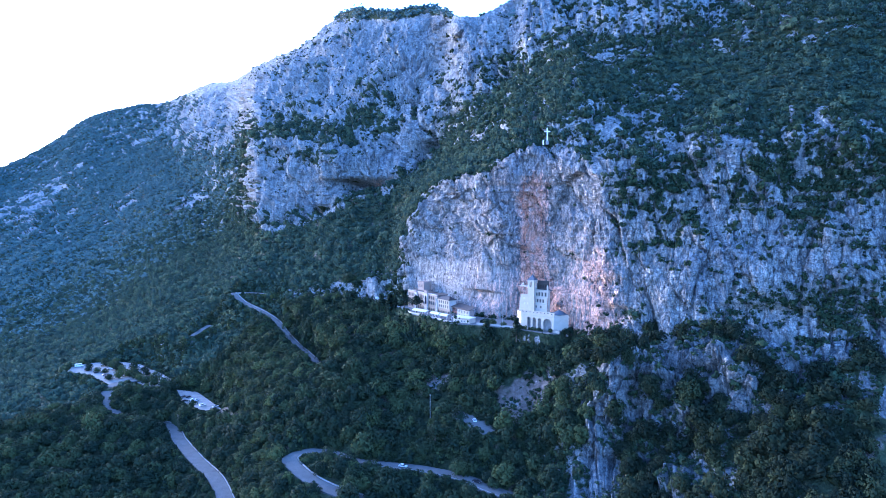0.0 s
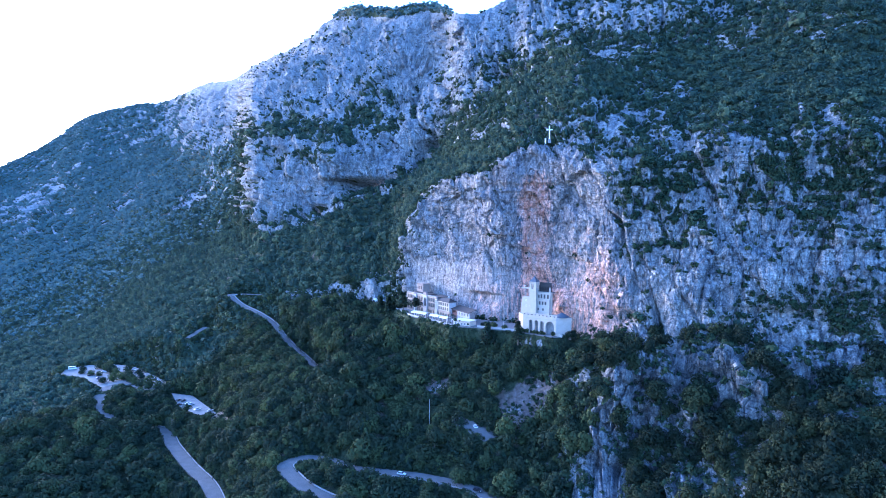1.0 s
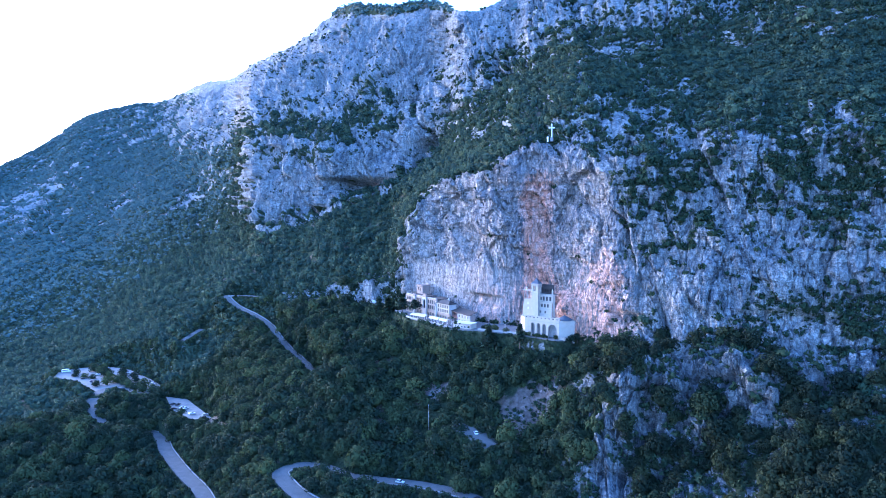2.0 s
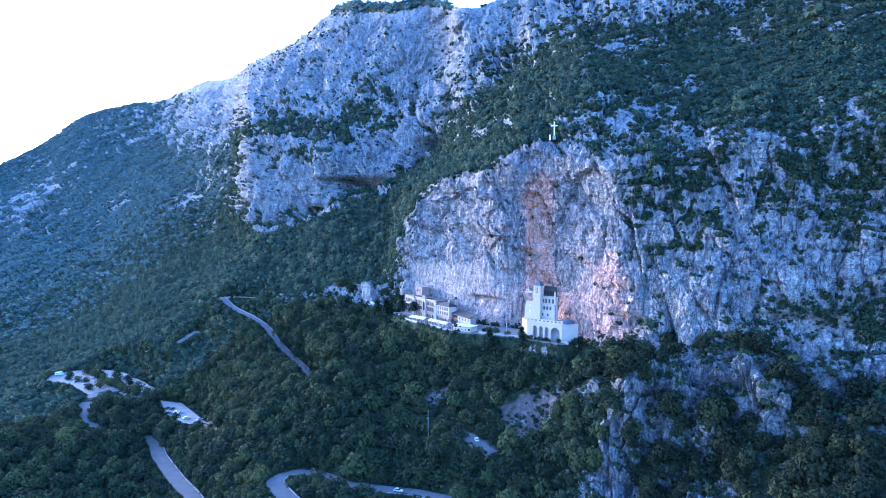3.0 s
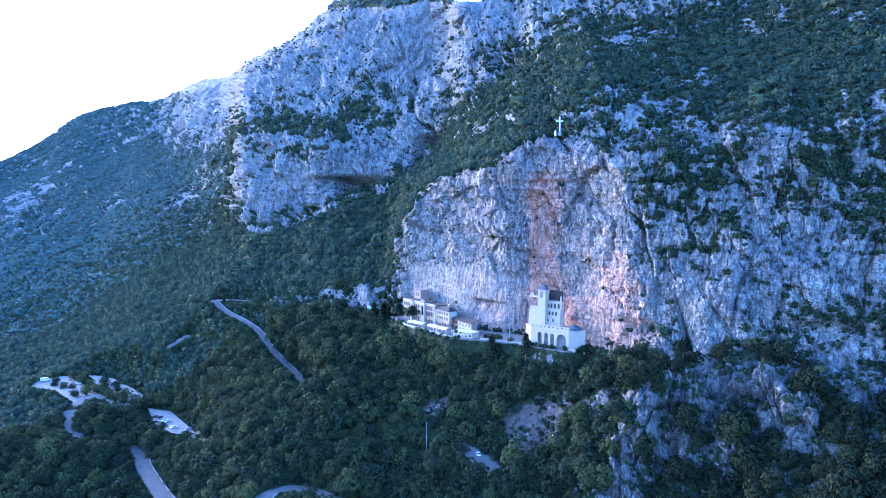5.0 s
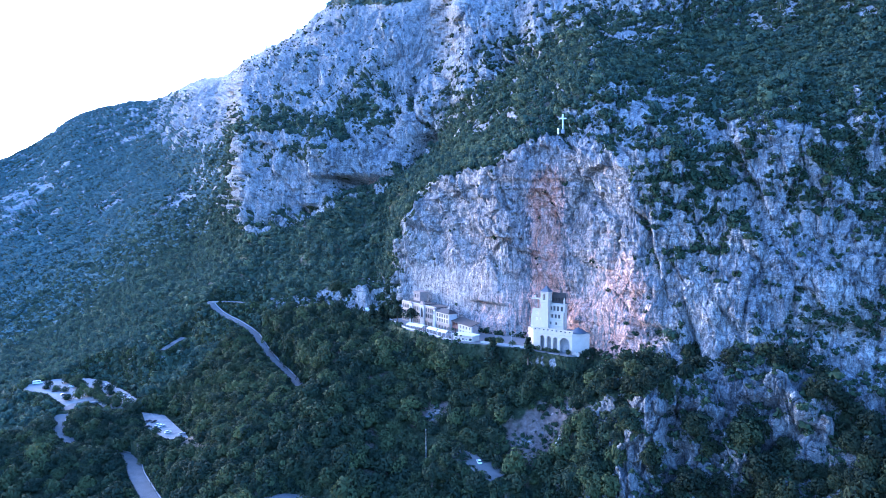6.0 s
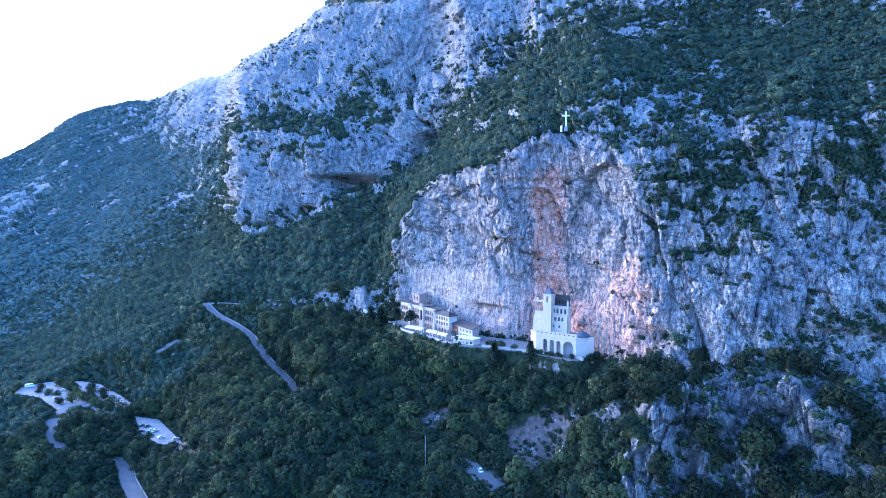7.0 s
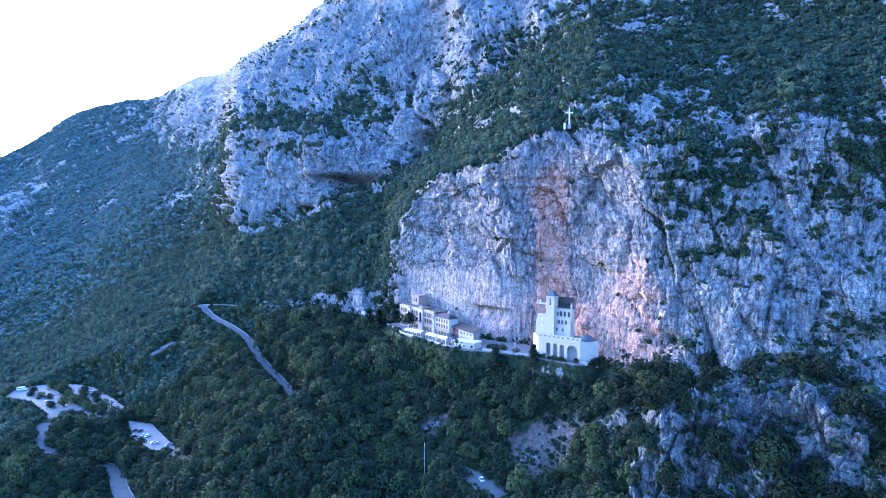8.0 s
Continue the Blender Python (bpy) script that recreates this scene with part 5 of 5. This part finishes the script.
# ---------------------------------------------------------------- the summit cross
mark = thing("cross", pose(64.4, 409, 194.0, 0, 0, -12), "tall plain white cross on a stepped base above the cliff", "cross")
bm = boxed(-0.34, -0.3, 0.9, 0.34, 0.3, 8.8, 0.05)
part("shaft", bm, WHITE_PAINT, mark)
part("arm", boxed(-1.85, -0.28, 6.1, -0.36, 0.28, 6.75, 0.04), WHITE_PAINT, mark)
part("arm", boxed(0.36, -0.28, 6.1, 1.85, 0.28, 6.75, 0.04), WHITE_PAINT, mark)
bm = boxed(-0.9, -0.9, -1.5, 0.9, 0.9, 0.4, 0.05)
box(bm, -0.6, -0.6, 0.4, 0.6, 0.6, 0.9)
part("plinth", bm, RUBBLE, mark, "stepped grey stone plinth")
pillar = thing("marker_pillar", pose(61.8, 407.5, 193.5), "small white pillar near the cross", "pillar")
part("pillar", boxed(-0.4, -0.4, -1.5, 0.4, 0.4, 1.4, 0.06), WHITE_PAINT, pillar)
part("cap", boxed(-0.5, -0.5, 1.4, 0.5, 0.5, 1.6, 0.05), WHITE_PAINT, pillar)


# ---------------------------------------------------------------- cars
def car(paint, label, long=4.3, wide=1.75, tall=1.45, van=False):
    c = thing("car", Matrix(), label, "car", "parked cars")
    bm = bmesh.new()
    h = tall
    if van:
        side = [(-long / 2, 0.3), (long / 2, 0.3), (long / 2, 0.95), (long / 2 - 0.5, 1.15), (long / 2 - 1.3, h), (-long / 2 + 0.1, h), (-long / 2, h - 0.3)]
    else:
        side = [(-long / 2, 0.32), (long / 2, 0.32), (long / 2 + 0.03, 0.62), (long / 2 - 0.25, 0.82), (long * 0.22, 0.93), (-long * 0.42, 0.95), (-long / 2, 0.85)]
    upright(bm, side, -wide / 2, wide / 2)
    bmesh.ops.bevel(bm, geom=list(bm.edges), offset=0.06, segments=1, affect="EDGES")
    body = part("body", bm, paint, c)
    if van:
        part("side_window", boxed(-long / 2 + 0.6, -wide / 2 - 0.015, h - 0.95, long / 2 - 1.3, wide / 2 + 0.015, h - 0.3), PANE, c, "dark band of windows")
        part("windscreen", upright(bmesh.new(), [(long / 2 - 0.52, 1.2), (long / 2 - 0.46, 1.2), (long / 2 - 1.22, h - 0.08), (long / 2 - 1.28, h - 0.08)], -wide / 2 + 0.15, wide / 2 - 0.15), PANE, c)
    else:
        cab = [(-long * 0.42, 0.95), (long * 0.22, 0.93), (long * 0.06, h - 0.06), (-long * 0.30, h - 0.06)]
        part("glasshouse", upright(bmesh.new(), cab, -wide / 2 + 0.12, wide / 2 - 0.12), PANE, c, "dark window band")
        part("roof", boxed(-long * 0.31, -wide / 2 + 0.16, h - 0.07, long * 0.07, wide / 2 - 0.16, h, 0.02), paint, c)
    for x in (-long * 0.31, long * 0.31):
        for y in (-wide / 2 + 0.1, wide / 2 - 0.1):
            bm = lathe(bmesh.new(), [(0.3, -0.1), (0.32, -0.06), (0.32, 0.06), (0.3, 0.1)], 12)
            bmesh.ops.rotate(bm, verts=bm.verts, cent=(0, 0, 0), matrix=Matrix.Rotation(radians(90), 3, "X"))
            bmesh.ops.translate(bm, verts=bm.verts, vec=(x, y, 0.32))
            wheel = part("wheel", bm, TYRE, c)
            bm = lathe(bmesh.new(), [(0.19, -0.115), (0.19, 0.115)], 8)
            bmesh.ops.rotate(bm, verts=bm.verts, cent=(0, 0, 0), matrix=Matrix.Rotation(radians(90), 3, "X"))
            bmesh.ops.translate(bm, verts=bm.verts, vec=(x, y, 0.32))
            part("rim", bm, CHROME, wheel)
    for y in (-wide * 0.34, wide * 0.34):
        part("headlight", boxed(long / 2 - 0.08, y - 0.18, 0.62, long / 2 + 0.05, y + 0.18, 0.78), LAMP_GLASS, c)
    return c


def paint(name, color):
    return plain(name, color, 0.3, metal=0.1, spread=0.04)


WHITE_CAR = car(paint("white_car_paint", (0.75, 0.75, 0.76)), "small white hatchback parked on pale gravel")
BLACK_CAR = car(paint("black_car_paint", (0.02, 0.02, 0.025)), "black saloon parked on pale gravel")
BLUE_CAR = car(paint("blue_car_paint", (0.03, 0.05, 0.11)), "dark blue car parked on pale gravel")
GREY_CAR = car(paint("silver_car_paint", (0.42, 0.43, 0.45)), "silver-grey car parked on pale gravel")
RED_CAR = car(paint("red_car_paint", (0.45, 0.03, 0.04)), "bright red car parked near the domed kiosk")
VAN = car(WHITE_PAINT, "white passenger van parked on pale gravel", 6.6, 2.1, 2.5, True)
PLACES = [(VAN, -316, 564, 17, 25), (WHITE_CAR, -263, 561, 17, -10), (GREY_CAR, -270, 567, 17, -12), (BLACK_CAR, -289, 541, 17, 30), (BLUE_CAR, -277, 532, 17, 40), (BLACK_CAR, -273, 529, 17, 40),
          (WHITE_CAR, -284, 554, 17, 20), (BLACK_CAR, -256, 542, 17, 35), (BLUE_CAR, -261, 538, 17, 30), (WHITE_CAR, -234, 533, 17, -45), (BLUE_CAR, -230, 529, 17, -45), (GREY_CAR, -226, 524, 17, -45),
          (BLACK_CAR, -222, 518, 17, -45), (BLACK_CAR, -192, 480, 14, 75), (BLACK_CAR, -188, 479, 14, 75), (BLACK_CAR, -187, 469, 14, 20), (WHITE_CAR, -182, 472, 14, 60), (WHITE_CAR, -179, 470, 14, 60),
          (WHITE_CAR, -170, 458, 14, 40), (GREY_CAR, -160, 455, 14, 50), (WHITE_CAR, -268, 522, 17, 80), (WHITE_CAR, -137, 561, 79, 150), (GREY_CAR, -131, 557, 79.2, 150), (BLUE_CAR, -118, 549, 79.5, 148),
          (WHITE_CAR, -109, 544, 79.8, 148), (WHITE_CAR, -101, 539, 80, 146), (WHITE_CAR, -94, 534, 80.1, 146), (GREY_CAR, -84, 528, 80.4, 140), (WHITE_CAR, -75, 521, 80.7, 135), (BLACK_CAR, -70, 517, 80.8, 130),
          (RED_CAR, -57, 504, 81.4, 20), (WHITE_CAR, 16.5, 338.5, 41.2, 100), (WHITE_CAR, -20, 322.5, 23.1, -20), (BLACK_CAR, 16, 304.8, 22.6, -40)]
for proto, x, y, z, turn in PLACES:
    placed(proto, pose(x, y, z + 0.08, 0, 0, turn))


# ---------------------------------------------------------------- trees that stand out by themselves
def leaf_mesh(name, shape, leaf, scale):
    v, f, o = shape
    me = grid_mesh(name, v * np.array(scale), f, leaf, True)
    give(me, "tint", np.zeros(len(v)))
    me.normals_split_custom_set_from_vertices(o)
    return me


def limb(bm, a, b, ra, rb, sides=6):
    a, b = Vector(a), Vector(b)
    turn = (b - a).to_track_quat("Z", "Y").to_matrix()
    rings = []
    for p, r in ((a, ra), (b, rb)):
        rings.append([bm.verts.new(p + turn @ Vector((r * math.cos(2 * math.pi * k / sides), r * math.sin(2 * math.pi * k / sides), 0))) for k in range(sides)])
    for k in range(sides):
        bm.faces.new((rings[0][k], rings[0][(k + 1) % sides], rings[1][(k + 1) % sides], rings[1][k]))
    bm.faces.new(rings[1])


def broadleaf(seed, label, leaf=None):
    """An oak with a tapered trunk, limbs and a lobed crown, about two units wide."""
    turn = random.Random(seed)
    t = thing("tree", Matrix(), label, "tree", "trees of the wood")
    bm = bmesh.new()
    limb(bm, (0, 0, -0.35), (0.03, 0.02, 0.35), 0.09, 0.06)
    for k in range(5):
        a = k * 1.26 + turn.uniform(-0.3, 0.3)
        limb(bm, (0.03, 0.02, 0.2 + 0.05 * k), (0.5 * math.cos(a), 0.5 * math.sin(a), 0.55 + 0.07 * k), 0.04, 0.015, 5)
    part("trunk", bm, BARK, t)
    crown = new("crown", leaf_mesh("crown", leafage(seed, 10, 64, 0.125), leaf or LEAVES, (1, 1, 1.05)))
    crown.parent = t
    return t


def conifer(seed, label, spread=1.0, flat=False):
    """A cedar or pine, one unit tall: whorled boughs on a straight stem."""
    turn = np.random.default_rng(seed)
    t = thing("conifer", Matrix(), label, "tree", "conifers by the monastery")
    bm = bmesh.new()
    limb(bm, (0, 0, -0.1), (0, 0, 0.95), 0.03, 0.006)
    vs, fs, ns, k = [], [], [], 0
    tiers = 12
    for i in range(tiers):
        h = 0.22 + 0.75 * i / tiers if not flat else 0.55 + 0.4 * i / tiers
        reach = (0.30 * (1 - h) + 0.03) * spread if not flat else 0.30 * spread * math.sin(math.pi * (0.25 + 0.7 * i / tiers))
        for j in range(9):
            a = j * 0.698 + i * 0.4 + turn.uniform(-0.2, 0.2)
            r = reach * turn.uniform(0.75, 1.15)
            tip = np.array([math.cos(a) * r, math.sin(a) * r, h - 0.25 * r])
            if j % 3 == 0:
                limb(bm, (0, 0, h), tuple(tip * 0.9), 0.008, 0.003, 4)
            for m in range(7):
                c = np.array([0, 0, h]) * (1 - (m + 1) / 7) + tip * (m + 1) / 7 + turn.normal(size=3) * 0.012
                w = 0.085 * turn.uniform(0.7, 1.3)
                d = turn.normal(size=(2, 3)) * np.array([1, 1, 0.5])
                d /= np.linalg.norm(d, axis=1, keepdims=True)
                vs.append(np.array([c, c + d[0] * w, c + d[1] * w]))
                fs.append(np.array([(k, k + 1, k + 2)]))
                out = np.array([math.cos(a), math.sin(a), 0.6]) + turn.normal(size=3) * 0.2
                ns.append(np.repeat(out[None] / np.linalg.norm(out), 3, 0))
                k += 3
    part("trunk", bm, BARK, t)
    crown = new("crown", leaf_mesh("crown", (np.concatenate(vs), np.concatenate(fs), np.concatenate(ns)), NEEDLES, (1, 1, 1)))
    crown.parent = t
    return t


def set_tree(proto, x, y, z, size, turn, tall=1.0):
    c = placed(proto, pose(x, y, z, 0, 0, turn))
    c.scale = (size, size, size * tall)
    return c


NEEDLES = make_leaves("dark_needles", (0.035, 0.06, 0.042), (0.07, 0.105, 0.07))
OAKS = [broadleaf(500 + i, "round-crowned dark green oak in the dense wood") for i in range(6)]
# single oaks of the east side, shade put into their leaf colour
SHADED_OAKS = [broadleaf(540 + i, "oak among limestone outcrops, its shade painted into dark leaves", SHADED_LEAVES) for i in range(3)]
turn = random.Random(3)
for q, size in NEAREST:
    set_tree(turn.choice(SHADED_OAKS if q[0] > 78 else OAKS), q[0], q[1], q[2], size, turn.uniform(0, 360), turn.uniform(0.9, 1.25))
set_tree(OAKS[1], 7.5, 340.5, 38.5, 5.2, 40, 1.1)
set_tree(OAKS[3], -4, 332, 35, 4.6, 110, 1.1)
LOT = broadleaf(520, "small round tree on an island of the car park")
LOT["group"] = "trees in the car park"
for x, y, size in ((-294, 567, 4.6), (-277, 552, 4.4), (-270, 546, 3.8), (-300, 549, 3.0), (-290, 545, 3.2), (-282, 542, 3.0), (-259, 545, 3.4), (-243, 533, 3.2), (-257, 530, 4.6), (-265, 556, 4.2), (-285, 560, 4.4), (-250, 545, 3.8), (-251, 527, 4.4), (-246, 522, 4.4), (-262, 524, 4.2), (-305, 560, 3.0), (-227, 511, 5.0),
                   (-215, 501, 4.4), (-207, 494, 4.0), (-224, 503, 4.0), (-232, 508, 4.2), (-240, 515, 4.0), (-173, 447, 3.0), (-288, 570, 3.6), (-268, 520, 3.6)):
    set_tree(LOT, x, y, 16.3, size, turn.uniform(0, 360), turn.uniform(0.9, 1.2))
SHRUB = broadleaf(530, "clipped dark green shrub beside the church terrace")
SHRUB["group"] = "shrubs by the church"
for x, y, z, size in ((30, 394, 82.3, 2.6), (36, 389, 82.3, 2.0), (24, 401, 82.3, 1.6), (14, 408, 82.3, 1.8)):
    set_tree(SHRUB, x, y, z, size, turn.uniform(0, 360), 1.0)
for k, size in ((0.5, 1.5), (2.2, 1.2), (4.0, 1.5), (6.6, 1.1), (8.6, 1.3), (10.6, 1.2), (13.2, 1.4), (15.0, 1.0), (20.6, 1.5)):
    at = pose(45.9, 382.8, 82, 0, 0, -39.4) @ Vector((k, -1.7, 0.4))
    set_tree(SHRUB, at.x, at.y, at.z, size, turn.uniform(0, 360), 1.1)
for x, y, up, size in ((25.2, 1.2, 0.2, 1.8), (27.4, 3.6, 1.2, 2.2), (29.4, 6.2, 1.6, 2.4), (23.2, -2.4, -1.5, 1.5)):
    at = pose(45.9, 382.8, 82, 0, 0, -39.4) @ Vector((x, y, up - 2.0))
    set_tree(SHRUB, at.x, at.y, at.z, size, turn.uniform(0, 360), 1.2)
CEDAR = conifer(610, "tall dark cedar standing below the terrace wall")
PINE = conifer(611, "dark umbrella-shaped pine on the paved terrace", 1.5, True)
for x, y, z, tall in ((-45, 479, 76, 16), (-38, 471, 76, 17), (-34, 474, 77, 13), (25.9, 389, 72, 16), (42, 372.5, 78, 13), (30, 386, 74, 9)):
    set_tree(CEDAR, x, y, z, tall, turn.uniform(0, 360))
for x, y, z, tall in ((-18.1, 447, 82.2, 12), (-27, 456, 81.5, 13)):
    set_tree(PINE, x, y, z, tall, turn.uniform(0, 360))

# ---------------------------------------------------------------- low walls beside the roads, and planted islands in the car park
def beside(line, width, side, z_up, label):
    p = resample(line, 4.0)
    t = np.gradient(p[:, :2], axis=0)
    t /= np.linalg.norm(t, axis=1, keepdims=True)
    off = np.stack([-t[:, 1], t[:, 0]], 1) * side * (width / 2 + 0.25)
    bm = bmesh.new()
    ring = []
    for q, o in zip(p, off):
        n = o / np.linalg.norm(o) * 0.2
        x, y = q[0] + o[0], q[1] + o[1]
        ring.append([bm.verts.new(c) for c in ((x - n[0], y - n[1], q[2] - 1.2), (x - n[0], y - n[1], q[2] + z_up), (x + n[0], y + n[1], q[2] + z_up), (x + n[0], y + n[1], q[2] - 1.2))])
    for a, b in zip(ring, ring[1:]):
        for k in range(4):
            bm.faces.new((a[k], a[(k + 1) % 4], b[(k + 1) % 4], b[k]))
    bm.faces.new(ring[0])
    bm.faces.new(ring[-1][::-1])
    return tagged(part("roadside_wall", bm, RUBBLE, None), label, "wall", "roadside walls")


beside(ROADS["hairpin"], 7.5, 1, 0.6, "low pale stone wall on the outside of the hairpin")
beside(ROADS["gate"], 7.5, 1, 0.5, "low pale stone wall beside the road to the car park")
beside(ROADS["upper"][5:], 5, 1, 0.6, "low pale stone wall beside the upper road")
EARTH = plain("bare_earth", (0.16, 0.125, 0.09), 0.95, spread=0.3, scale=0.8, bump=0.4)
for x, y, r in ((-294, 567, 4.0), (-277, 552, 4.2), (-270, 546, 3.6), (-300, 549, 2.6), (-290, 545, 2.8), (-282, 542, 2.6), (-259, 545, 3.0), (-243, 533, 3.4), (-257, 530, 3.2)):
    island = thing("planting_island", pose(x, y, 16.9), "kerbed island of bare earth round a tree", "planting bed", "islands in the car park")
    part("soil", lathe(bmesh.new(), [(r, -0.3), (r, 0.26), (r * 0.5, 0.34)], 14), EARTH, island)
    part("kerb", lathe(bmesh.new(), [(r + 0.2, -0.3), (r + 0.2, 0.28), (r + 0.02, 0.28), (r + 0.02, -0.3)], 14), PAVING, island, "pale kerb ring")

# ---------------------------------------------------------------- lamp posts
def lamp_post(x, y, z, tall):
    p = thing("lamp_post", pose(x, y, z), "slender grey steel lamp post with a short arm", "lamp post", "lamp posts")
    part("pole", lathe(bmesh.new(), [(0.16, -1.5), (0.13, tall * 0.5), (0.08, tall)], 8), STEEL, p)
    part("arm", boxed(-0.05, -1.2, tall - 0.12, 0.05, 0.0, tall - 0.02), STEEL, p)
    part("lantern", boxed(-0.16, -1.6, tall - 0.2, 0.16, -1.0, tall - 0.08, 0.03), LAMP_GLASS, p, "pale glass lantern")
    return p


STEEL = plain("galvanised_steel", (0.4, 0.41, 0.42), 0.5, metal=0.5)
lamp_post(35.5, 388.5, 82.5, 9.5)
lamp_post(-7, 352, 40, 12)
